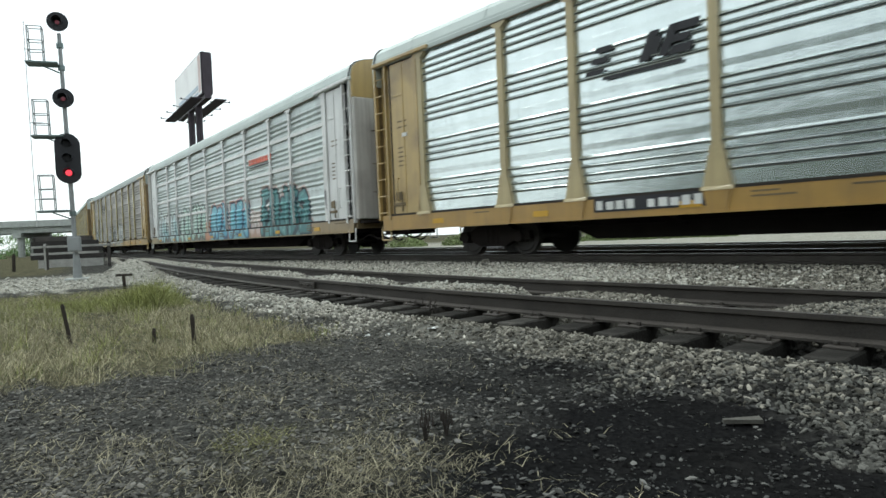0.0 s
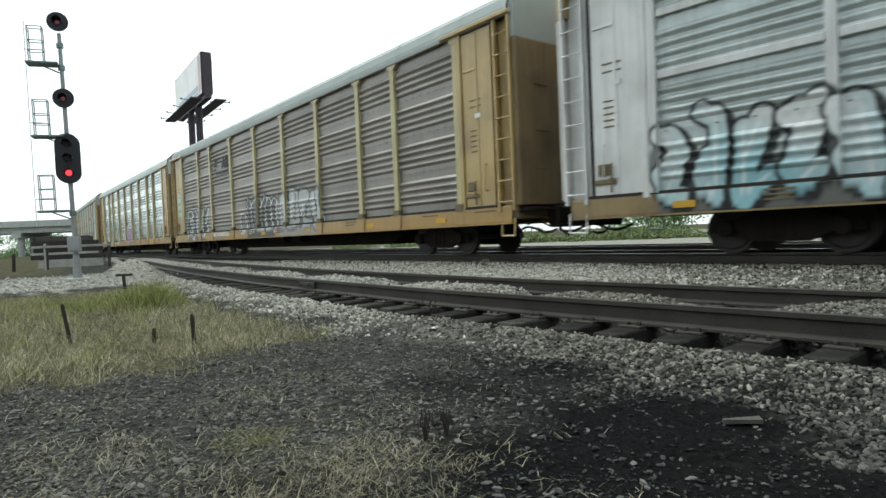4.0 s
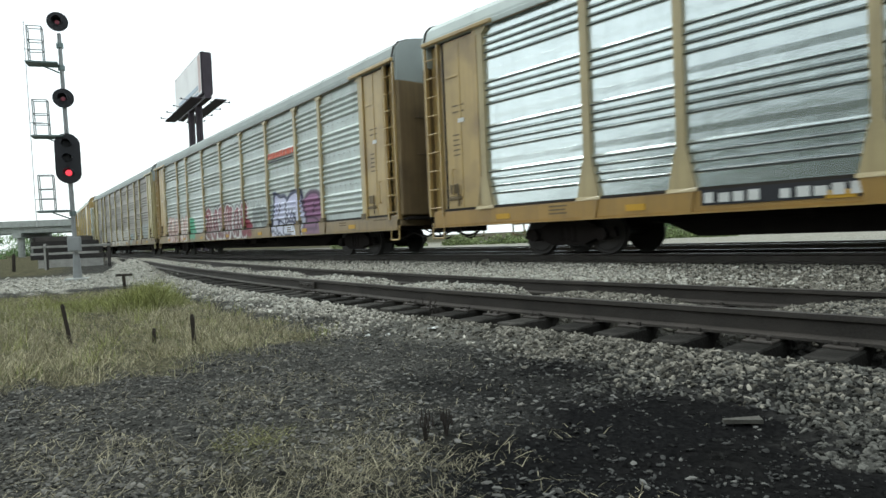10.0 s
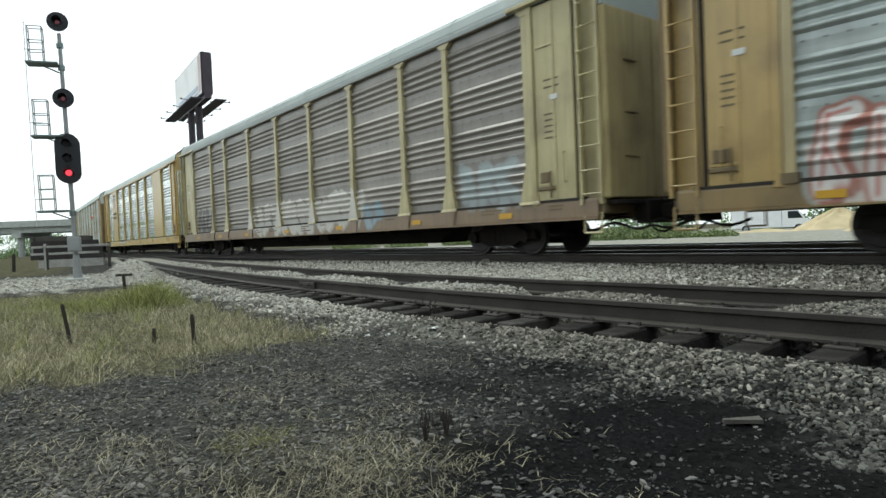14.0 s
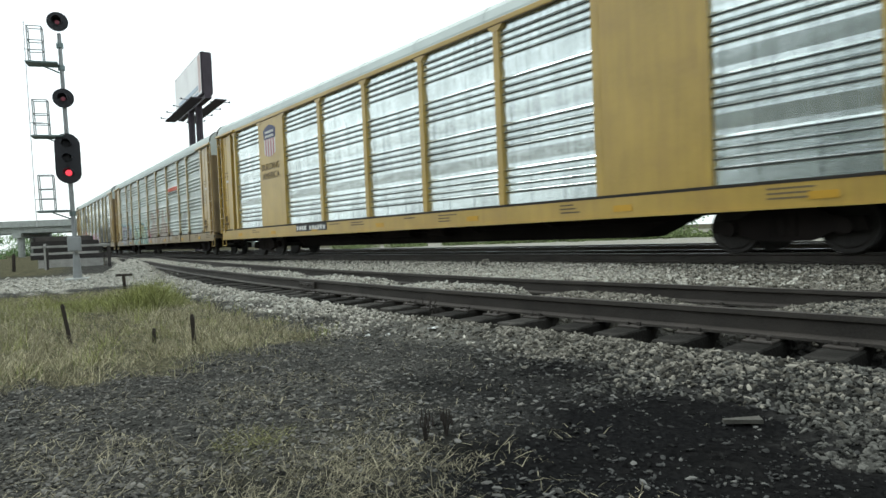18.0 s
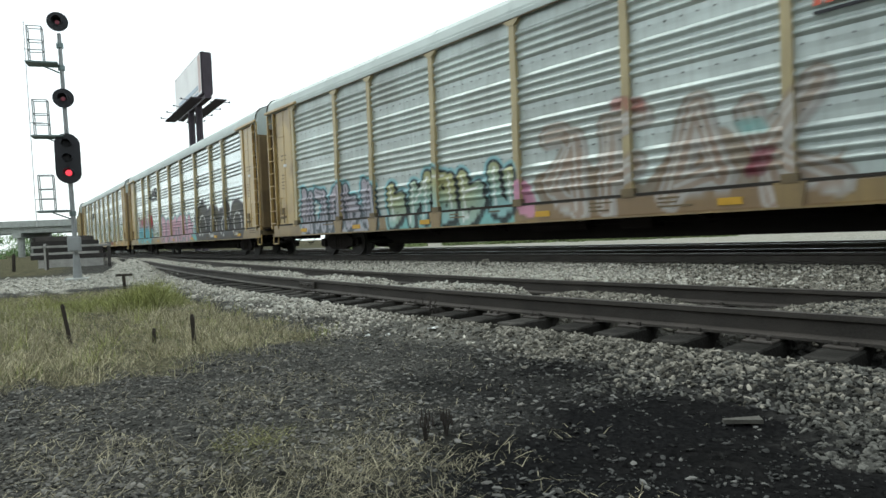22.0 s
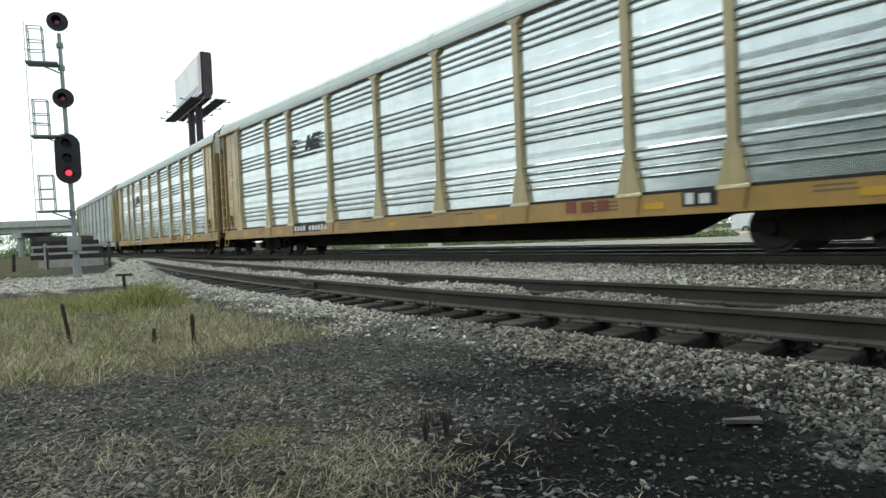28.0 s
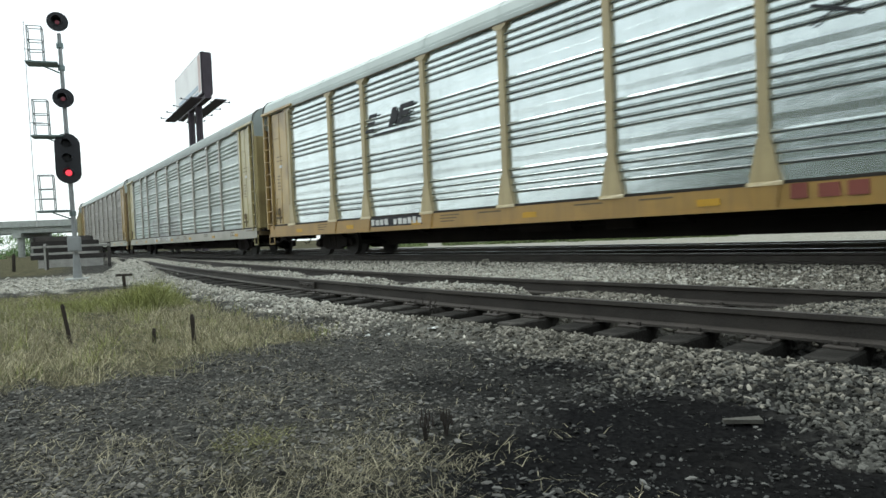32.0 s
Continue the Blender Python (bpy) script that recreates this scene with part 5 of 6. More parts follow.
            part("door_lock", Shape().box(x0 + 0.1, x0 + 0.34, -1.525, -1.48, 1.52, 1.74, 0.012).box(x0 + 0.02, x0 + 0.5, -1.535, -1.485, 1.36, 1.44, 0.012).tube((x0 + 0.4, -1.54, 1.2), (x0 + 0.4, -1.54, 1.75), 0.02, 6).mesh("door lock", SOOT_AND_SHADE), car, "dark door lock", m)
            xg = 13.06 * k
            part("door_gap", Shape().box(xg - 0.03, xg + 0.03, -1.46, -1.42, DECK_Z, EAVE_Z - 0.06).mesh("door gap", GASKET), car, m=m)
            x2, x3 = (13.09, half) if k > 0 else (-half, -13.09)
            part("corner_panel", Shape().box(x2, x3, -1.34, -1.27, DECK_Z - 0.1, EAVE_Z - 0.04, 0.01).mesh("corner panel", em), car, m=m)
            part("ladder", lmesh, car, "steel ladder at the car's corner", m @ Matrix.Translation((half - 0.46 if k > 0 else -half, 0, 0)))
            xa, xb = (11.3, half + 0.05) if k > 0 else (-half - 0.05, -11.3)
            part("door_track", Shape().box(xa, xb, -1.62, -1.52, EAVE_Z - 0.04, EAVE_Z + 0.05, 0.012).mesh("door track", em), car, m=m)
    if gusset:
        fm_foot = Shape().prism([(-0.16, -1.55, SILL_Z - 0.02), (0.16, -1.55, SILL_Z - 0.02), (0.24, -1.55, DECK_Z), (-0.24, -1.55, DECK_Z)], (0, 0.05, 0)).mesh("sill bracket", sm)
        for x in (posts[1], posts[2], posts[3], posts[-4], posts[-3], posts[-2]):
            part("sill_bracket", fm_foot, car, m=Matrix.Translation((x, 0, 0)))
            part("sill_bracket", fm_foot, car, m=Matrix.Translation((x, 0, 0)) @ FLIP)
    for x, z in ((-12.45, 3.2), (12.5, 3.2)):
        part("placard", Shape().box(x - 0.1, x + 0.1, -1.507, -1.49, z, z + 0.1).mesh("placard", PALEINK), car, "small painted placard")
    part("sill_lip", Shape().box(-half + 0.1, half - 0.1, -1.555, -1.5, SILL_Z - 0.02, SILL_Z + 0.012).mesh("sill lip", sm), car)
    for x in (-12.6, 12.6):
        part("cut_lever", Shape().pipe([(x, -1.4, 0.75), (x + (0.7 if x > 0 else -0.7), -1.2, 0.72), (x + (0.85 if x > 0 else -0.85), -0.2, 0.85)], 0.016, 5).mesh("cut lever", GRIME), car, "uncoupling lever")
    marks = random.Random(int(1000 * wide) + len(label))
    for x in (-9.9, -3.6, -2.2, 0.6, 2.1, 6.1, 10.2, 12.3):
        note = Shape()
        for k in range(marks.choice((1, 2, 3))):
            note.box(x, x + marks.uniform(0.3, 0.75), -1.5285, -1.52, SILL_Z + 0.28 - 0.075 * k, SILL_Z + 0.31 - 0.075 * k)
        part("sill_stencil", note.mesh("sill stencil", SOOT_AND_SHADE), car, "small dark stencil lines on the sill")
    for x in (-11.2, -7.9, -4.6, -0.6, 3.4, 7.6, 11.0):
        part("reflector", Shape().box(x - 0.2, x + 0.2, -1.536, -1.52, SILL_Z + 0.1, SILL_Z + 0.22).mesh("reflector", REFLECT), car, "yellow reflector strip")
    return car


# colours of spray paint
W_, K_, TEAL, CYAN, PINK, RED, GRN, YEL, BLU, LIL, ORG, GRY = ((0.74, 0.75, 0.74), (0.015, 0.015, 0.017), (0.1, 0.36, 0.38), (0.2, 0.5, 0.58), (0.55, 0.26, 0.36), (0.42, 0.03, 0.05), (0.05, 0.3, 0.17),
                                                     (0.42, 0.4, 0.1), (0.1, 0.16, 0.4), (0.42, 0.4, 0.62), (0.5, 0.22, 0.12), (0.25, 0.26, 0.26))


def cross_mark(car, x, z):
    """Two strokes of black paint across each other."""
    part("painted_cross", Shape().prism([(x, -1.5, z), (x + 0.06, -1.5, z), (x + 0.72, -1.5, z + 0.34), (x + 0.66, -1.5, z + 0.34)], (0, 0.01, 0)).prism(
        [(x + 0.02, -1.512, z + 0.28), (x + 0.06, -1.512, z + 0.32), (x + 0.7, -1.512, z + 0.06), (x + 0.66, -1.512, z + 0.02)], (0, 0.01, 0)).mesh("painted cross", INK), car, "black crossed paint strokes")


def red_bars(c, x):
    bars(c, x, 3.68, 2.4, 0.24, 15, REDINK, "red_mark", "faded red marks", y=-1.495, full=0.72, slant=0.15)
    part("underline", Shape().box(x, x + 2.35, -1.506, -1.497, 3.55, 3.6).mesh("underline", INK), c, "thin black painted line")


def build_train():
    cars = []
    c = autorack("bright galvanised car carrier with khaki posts and ochre sill", "bright", "khaki", "ochre", "tan", ROOF, gusset=True)
    emblem(c, -6.6, 3.4)
    bars(c, -6.5, 0.88, 2.4, 0.18, 11, PALEINK, "mark", "pale marks", y=-1.53, tile=INK)
    cars.append(c)
    c = autorack("white car carrier with teal and blue sprayed shapes", "white", "white", "dust", "white", ROOF, rib="fours", cap="tan", pieces=[
        piece(-11.8, -6.9, 0.82, 2.45, (0.32, 0.55, 0.6), W_, K_, None, 11, 7, base=(0.12, 0.13, 0.13), shine=W_),
        piece(-6.6, -1.6, 0.82, 2.5, (0.36, 0.55, 0.48), (0.55, 0.66, 0.62), (0.05, 0.08, 0.08), (0.42, 0.44, 0.43), 12, 6, base=(0.16, 0.15, 0.14), shine=W_),
        piece(-1.8, -0.7, 0.8, 1.7, ORG, (0.5, 0.3, 0.2), ORG, None, 15, 1, 0.2, 0.8, base=(0.42, 0.22, 0.16), style="blob"),
        piece(-0.9, 1.75, 0.8, 2.35, (0.1, 0.36, 0.52), (0.28, 0.56, 0.64), (0.03, 0.08, 0.16), (0.5, 0.24, 0.2), 13, 3, base=(0.2, 0.44, 0.54), shine=(0.42, 0.62, 0.68)),
        piece(1.9, 4.5, 0.8, 2.35, (0.12, 0.38, 0.52), (0.26, 0.55, 0.62), (0.03, 0.08, 0.16), (0.5, 0.24, 0.2), 16, 3, base=(0.18, 0.42, 0.5), shine=(0.42, 0.62, 0.68)),
        piece(4.6, 5.9, 0.8, 1.8, (0.5, 0.33, 0.27), W_, (0.42, 0.3, 0.26), None, 17, 2, 0.1, 0.8, base=(0.45, 0.27, 0.22), style="blob"),
        piece(5.8, 10.4, 0.8, 2.55, (0.055, 0.18, 0.19), (0.13, 0.29, 0.3), (0.012, 0.03, 0.05), (0.5, 0.36, 0.32), 14, 5, base=(0.09, 0.26, 0.27), shine=(0.24, 0.46, 0.46)),
        piece(11.7, 12.9, 1.15, 2.2, K_, GRY, K_, None, 18, 3, 0.05, 0.5, style="blob")])
    for z in (2.12, 3.12, 4.2):
        for a, b in zip(POSTS, POSTS[1:]):
            if z > 2.5 or a > -7.5 and a not in (-1.3, 1.5, 4.32, 7.08, 9.02):
                part("white_band", Shape().box(a + 0.1, b - 0.1, -1.508, -1.43, z, z + 0.13, 0.01).mesh("white band", clean(FRAME["white"])), c, "smooth white band")
    red_bars(c, 4.85)
    cars.append(c)
    c = autorack("grimy grey car carrier with pale yellow posts and black-white shapes", "brown", "straw", "ochre", "tan", ROOF_OLD, rib="fours", gusset="box", wide=0.2, pieces=[
        piece(-11.3, -7.8, 1.0, 2.35, (0.025, 0.028, 0.032), (0.05, 0.055, 0.06), W_, K_, 21, 4, base=(0.1, 0.1, 0.1)), piece(-3.3, -2.6, 1.1, 1.75, GRY, (0.12, 0.12, 0.12), W_, None, 24, 1), piece(-2.5, 0.6, 1.1, 2.35, (0.04, 0.04, 0.045), (0.06, 0.06, 0.065), W_, K_, 22, 6, base=(0.05, 0.052, 0.055)), piece(0.8, 4.5, 0.82, 2.45, (0.46, 0.47, 0.46), (0.62, 0.63, 0.62), (0.09, 0.1, 0.1), (0.22, 0.22, 0.22), 23, 4, 0.2, 0.9, base=(0.3, 0.3, 0.29), shine=W_, style="blob")])
    emblem(c, -6.4, 3.85)
    mint = coat("pale mint chalk paint", (0.42, 0.6, 0.52))
    for zz in (2.1, 2.5, 2.9):
        bars(c, -12.75, zz, 0.75, 0.26, 3, mint, "chalk_mark", "pale mint sprayed marks", y=-1.495, slant=0.3, seed=int(zz * 10))
    bars(c, -7.0, 0.9, 2.5, 0.18, 11, PALEINK, "mark", "pale marks", y=-1.53)
    cars.append(c)
    c = autorack("bright galvanised car carrier with a faint pink tag", "bright", "khaki", "ochre", "tan", ROOF, gusset=True, pieces=[piece(-0.95, 1.55, 0.85, 1.95, PINK, LIL, (0.3, 0.2, 0.28), (0.45, 0.45, 0.45), 31, 6, 0.12, 0.7)])
    bars(c, -6.6, 0.88, 2.6, 0.18, 11, PALEINK, "mark", "pale marks", y=-1.53, tile=INK)
    cross_mark(c, 5.0, 3.5)
    cars.append(c)
    c = autorack("grey car carrier with khaki posts, red and white-blue shapes", "grey", "khaki", "dust", "tan", ROOF_OLD, rib="fours", gusset="box", pieces=[
        piece(-11.5, -6.6, 0.82, 2.15, (0.66, 0.63, 0.6), (0.7, 0.7, 0.68), (0.4, 0.18, 0.14), (0.36, 0.4, 0.38), 41, 7, 0.1, base=(0.6, 0.56, 0.52), shine=(0.46, 0.12, 0.09)), piece(-6.9, -5.9, 0.85, 2.0, GRN, (0.1, 0.4, 0.25), (0.1, 0.4, 0.25), None, 45, 2, 0.1, 0.8, style="blob"), piece(-4.0, 1.9, 0.78, 2.2, (0.12, 0.018, 0.03), (0.21, 0.022, 0.045), W_, (0.06, 0.05, 0.06), 42, 6, 0.2, base=(0.09, 0.03, 0.04), shine=W_),
        piece(1.2, 2.4, 0.82, 1.5, (0.24, 0.03, 0.06), (0.3, 0.05, 0.08), (0.2, 0.03, 0.05), None, 46, 2, 0.2, style="blob"), piece(2.4, 4.5, 1.2, 2.1, GRY, (0.36, 0.38, 0.38), (0.08, 0.1, 0.1), None, 44, 5, 0.05, 0.4),
        piece(4.55, 7.5, 0.76, 2.25, (0.74, 0.76, 0.86), (0.62, 0.62, 0.82), (0.02, 0.025, 0.08), (0.04, 0.045, 0.12), 43, 2, 0.3, base=(0.6, 0.6, 0.72), shine=(0.1, 0.1, 0.25), style="blob"), piece(7.55, 8.9, 0.82, 2.2, (0.26, 0.12, 0.24), (0.3, 0.14, 0.26), (0.1, 0.05, 0.1), (0.1, 0.05, 0.1), 47, 1, 0.3, 0.95, base=(0.22, 0.12, 0.2), style="blob")])
    red_bars(c, 4.55)
    cars.append(c)
    c = autorack("weathered grey car carrier with pale yellow ends and chalky tags", "brown", "straw", "brownsill", "straw", ROOF_OLD, rib="fours", gusset=True, wide=0.18, pieces=[
        piece(-4.5, 4.8, 0.85, 1.95, (0.42, 0.4, 0.37), (0.52, 0.5, 0.46), (0.6, 0.58, 0.54), None, 52, 12, 0.1, 0.65), piece(4.9, 5.8, 0.85, 1.6, (0.3, 0.42, 0.5), (0.36, 0.45, 0.52), (0.2, 0.34, 0.44), None, 53, 2, 0.1, 0.5, style="blob"), piece(9.3, 11.35, 1.15, 2.15, (0.42, 0.46, 0.47), (0.34, 0.4, 0.42), (0.4, 0.44, 0.45), None, 55, 3, 0.1, 0.5),
        piece(-11.4, -8.9, 1.15, 2.3, (0.06, 0.06, 0.065), (0.08, 0.08, 0.085), (0.07, 0.065, 0.06), None, 51, 4, 0.03, 0.5)])
    cars.append(c)
    c = autorack("deep yellow car carrier with broad silver panels and an emblem", "mill", "yellow", "yellow", "yellow", ROOF, rib="glint", wide=0.17, posts=[-11.45, -8.8, -6.8, -4.0, -1.22, 1.56, 4.4, 7.1, 9.25, 11.85], cap="tan", door=clean(PANEL["bright"]), half=13.35)
    for k in (-1, 1):
        x0, x1 = (-8.75, -6.85) if k < 0 else (7.15, 9.2)
        part("yellow_plate", Shape().box(x0, x1, -1.515, -1.44, DECK_Z, EAVE_Z - 0.02, 0.01).mesh("yellow plate", clean(FRAME["yellow"])), c, "broad smooth yellow plate")
    x0, z0 = -8.38, 3.78
    sh = part("shield", Shape().prism([(x0, -1.52, z0 + 0.68), (x0 + 1.0, -1.52, z0 + 0.68), (x0 + 1.06, -1.52, z0 + 1.02), (x0 + 0.9, -1.52, z0 + 1.12), (x0 + 0.5, -1.52, z0 + 1.22), (x0 + 0.1, -1.52, z0 + 1.12), (x0 - 0.06, -1.52, z0 + 1.02)], (0, 0.012, 0)).mesh("shield", NAVY), c, "shield emblem, navy top over red and white stripes")
    stripe_red = coat("emblem red", (0.42, 0.16, 0.18))
    for k in range(9):
        a, b = x0 + k / 9, x0 + (k + 1) / 9
        low = lambda q: z0 + 0.14 * (2 * (q - x0) - 1) ** 2
        part("stripe", Shape().prism([(a, -1.52, low(a)), (b, -1.52, low(b)), (b, -1.52, z0 + 0.68), (a, -1.52, z0 + 0.68)], (0, 0.011, 0)).mesh("stripe", stripe_red if k % 2 else PALEINK), sh)
    for zz in (z0 + 0.9, z0 + 0.74):
        for j in range(6):
            part("pale_mark", Shape().box(x0 + 0.12 + 0.13 * j, x0 + 0.22 + 0.13 * j, -1.527, -1.52, zz, zz + 0.09).mesh("pale mark", PALEINK), sh)
    slogan_ink = coat("grey slogan paint", (0.13, 0.1, 0.06))
    for word, zz in (("BUILDING", 3.3), ("AMERICA", 2.95)):
        cu = bpy.data.curves.new(word, "FONT")
        cu.body, cu.size, cu.align_x, cu.extrude = word, 0.36, "CENTER", 0.004
        tmp = bpy.data.objects.new("slogan", cu)
        me = bpy.data.meshes.new_from_object(tmp)
        bpy.data.objects.remove(tmp)
        me.materials.clear()
        me.materials.append(slogan_ink)
        part("slogan", me, c, "dark painted slogan lettering", Matrix.Translation((-7.88, -1.523, zz)) @ Matrix.Rotation(math.pi / 2, 4, "X"))
    bars(c, -5.9, 0.9, 2.1, 0.16, 11, PALEINK, "mark", "pale marks", y=-1.53, tile=INK)
    cars.append(c)
    c = autorack("grey-silver car carrier with tan ends, faded red and cyan shapes", "grey", "khaki", "dust", "tan", ROOF, rib="fours", gusset="box", pieces=[
        piece(-11.5, -6.8, 0.82, 2.3, (0.42, 0.42, 0.48), (0.48, 0.42, 0.47), (0.04, 0.05, 0.06), CYAN, 61, 5, 0.11, 0.9, base=(0.4, 0.4, 0.46), shine=(0.06, 0.07, 0.08)), piece(-6.4, -1.3, 0.82, 2.1, (0.3, 0.5, 0.5), (0.4, 0.4, 0.2), K_, (0.25, 0.5, 0.55), 62, 5, 0.13, base=(0.2, 0.46, 0.46), shine=W_), piece(-1.4, -0.9, 0.85, 1.7, PINK, (0.4, 0.2, 0.3), PINK, None, 65, 1, 0.13, style="blob"),
        piece(-0.8, 5.0, 0.85, 2.7, (0.27, 0.18, 0.12), (0.36, 0.3, 0.24), (0.46, 0.44, 0.42), (0.26, 0.2, 0.15), 63, 4, 0.09, 0.85, base=(0.22, 0.15, 0.09), shine=(0.55, 0.54, 0.52)), piece(1.1, 1.9, 2.7, 3.0, (0.4, 0.13, 0.1), (0.34, 0.1, 0.08), (0.25, 0.1, 0.08), None, 66, 2, 0.2, 0.5, style="blob"), piece(3.65, 4.0, 1.3, 1.8, (0.16, 0.03, 0.05), (0.18, 0.04, 0.06), (0.16, 0.03, 0.05), None, 67, 1, 0.1, 0.6, style="blob"), piece(3.5, 3.95, 1.95, 2.2, TEAL, (0.16, 0.4, 0.4), (0.2, 0.42, 0.4), None, 68, 1, 0.1, 0.4, style="blob"), piece(7.2, 8.5, 1.5, 2.3, (0.36, 0.38, 0.38), (0.4, 0.42, 0.42), (0.18, 0.19, 0.2), None, 64, 1, 0.1, 0.5)])
    red_bars(c, 4.7)
    cars.append(c)
    c = autorack("silver car carrier with grey, pink and red-cyan shapes low down", "bright", "khaki", "dust", "tan", ROOF, rib="grouped", pieces=[
        piece(-11.0, -6.3, 0.9, 2.6, (0.1, 0.36, 0.48), RED, (0.12, 0.06, 0.07), (0.5, 0.5, 0.26), 71, 5, 0.12, shine=W_), piece(-11.0, -6.6, 0.85, 1.75, TEAL, CYAN, (0.1, 0.4, 0.5), None, 72, 5, 0.12, 0.9),
        piece(-3.9, 3.4, 0.8, 2.2, (0.5, 0.24, 0.33), (0.6, 0.34, 0.43), (0.1, 0.2, 0.2), (0.2, 0.38, 0.36), 73, 6, 0.19, 0.95, base=(0.42, 0.24, 0.31), shine=(0.55, 0.4, 0.46)),
        piece(3.5, 4.2, 0.82, 1.5, TEAL, ORG, TEAL, None, 75, 1, style="blob"), piece(4.3, 11.5, 0.8, 2.35, (0.02, 0.021, 0.03), (0.07, 0.065, 0.045), (0.6, 0.6, 0.58), (0.05, 0.03, 0.035), 74, 4, 0.2, base=(0.022, 0.02, 0.026), style="ring")])
    emblem(c, -6.9, 3.6)
    cross_mark(c, 4.45, 3.45)
    cars.append(c)
    for k in (0, 1):
        c = autorack("bright galvanised car carrier with khaki flared posts and ochre sill", "bright", "khaki", "ochre", "tan", ROOF, gusset=True)
        emblem(c, -6.8, 3.5)
        bars(c, -6.7, 0.88, 2.4, 0.18, 11, PALEINK, "mark", "pale marks", y=-1.53, tile=INK)
        bars(c, 5.6 - 0.9 * k, 0.86, 1.15, 0.24, 3, MAROON, "red_mark", "faded red marks", y=-1.53)
        bars(c, 8.2, 0.88, 0.5, 0.2, 2, PALEINK, "mark", "pale marks", y=-1.53, tile=INK)
        if k:
            cross_mark(c, 5.0, 3.4)
        cars.append(c)
    for k, (pn, fr, en, lab) in enumerate((("grey", "ash", "straw", "weathered grey car carrier with ashen posts and faded tags"), ("brown", "ash", "tan", "grimy grey car carrier with ashen posts, far down the train"),
                                           ("brown", "straw", "straw", "grimy grey car carrier far down the train"), ("bright", "khaki", "tan", "galvanised car carrier at the train's tail"))):
        pcs = [piece(-6.0, 0.5, 0.85, 2.2, W_, GRY, (0.3, 0.3, 0.3), None, 81 + k, 6, 0.11, 0.6)] if k in (0, 2) else ()
        cars.append(autorack(lab, pn, fr, "ochre" if pn == "bright" else "ash" if fr == "ash" else "dust", en, ROOF if k % 2 else ROOF_OLD, rib="grouped" if pn == "bright" else "fours", gusset=pn == "bright", pieces=pcs))
    return cars


CARS = build_train()


def car_pose(k, t):
    """Car k rides on its two trucks along the line."""
    s = CAR * k - CAR / 2 - travel(t)
    fx, fy, _ = line(s - 9.85, MID - 0.05)
    bx, by, _ = line(s + 9.85, MID - 0.05)
    ang = math.degrees(math.atan2(float(fy - by), float(fx - bx)))
    return pose(float(fx + bx) / 2, float(fy + by) / 2, 0, 0, 0, ang)

# ---- loose ground cover: stones, straw, weeds ----
PHI = (1 + 5 ** 0.5) / 2
ICO = np.array([(-1, PHI, 0), (1, PHI, 0), (-1, -PHI, 0), (1, -PHI, 0), (0, -1, PHI), (0, 1, PHI), (0, -1, -PHI), (0, 1, -PHI), (PHI, 0, -1), (PHI, 0, 1), (-PHI, 0, -1), (-PHI, 0, 1)]) / 1.9
ICO_F = np.array([(0, 11, 5), (0, 5, 1), (0, 1, 7), (0, 7, 10), (0, 10, 11), (1, 5, 9), (5, 11, 4), (11, 10, 2), (10, 7, 6), (7, 1, 8), (3, 9, 4), (3, 4, 2), (3, 2, 6), (3, 6, 8), (3, 8, 9), (4, 9, 5), (2, 4, 11), (6, 2, 10), (8, 6, 7), (9, 8, 1)])


def turns(rng, n):
    """Random rotation matrices."""
    qn = rng.normal(size=(n, 4))
    qn /= np.linalg.norm(qn, axis=1, keepdims=True)
    w, x, y, z = qn.T
    return np.stack([np.stack([1 - 2 * (y * y + z * z), 2 * (x * y - z * w), 2 * (x * z + y * w)], -1),
                     np.stack([2 * (x * y + z * w), 1 - 2 * (x * x + z * z), 2 * (y * z - x * w)], -1),
                     np.stack([2 * (x * z - y * w), 2 * (y * z + x * w), 1 - 2 * (x * x + y * y)], -1)], 1)


def scatter(rng, n, r0, r1, spread=42):
    """Plan points round the eye, thinning out with distance."""
    a = np.radians(rng.uniform(-spread, spread, n))
    r = (np.sqrt(r0) + (np.sqrt(r1) - np.sqrt(r0)) * rng.uniform(0, 1, n)) ** 2
    return r * np.sin(a), r * np.cos(a)


def stones(name, label, x, y, size, flat, mat, seed, sink=0.25):
    rng = np.random.default_rng(seed)
    n = len(x)
    z = height(x, y)
    sc = size[:, None] * rng.uniform((0.45, 0.55, 0.8), (0.9, 1.1, 1.9), (n, 3))
    v = ICO[None] * rng.uniform(0.62, 1.28, (n, 12, 1)) * sc[:, None, :]
    v = np.einsum("nij,nkj->nki", turns(rng, n), v)
    v[:, :, 2] *= flat
    v += np.stack([x, y, z + size * sink], -1)[:, None, :]
    f = ICO_F[None] + 12 * np.arange(n)[:, None, None]
    return thing(name, label, "gravel", kind="stuff", data=raw_mesh(name, v.reshape(-1, 3), f.reshape(-1, 3), mat))


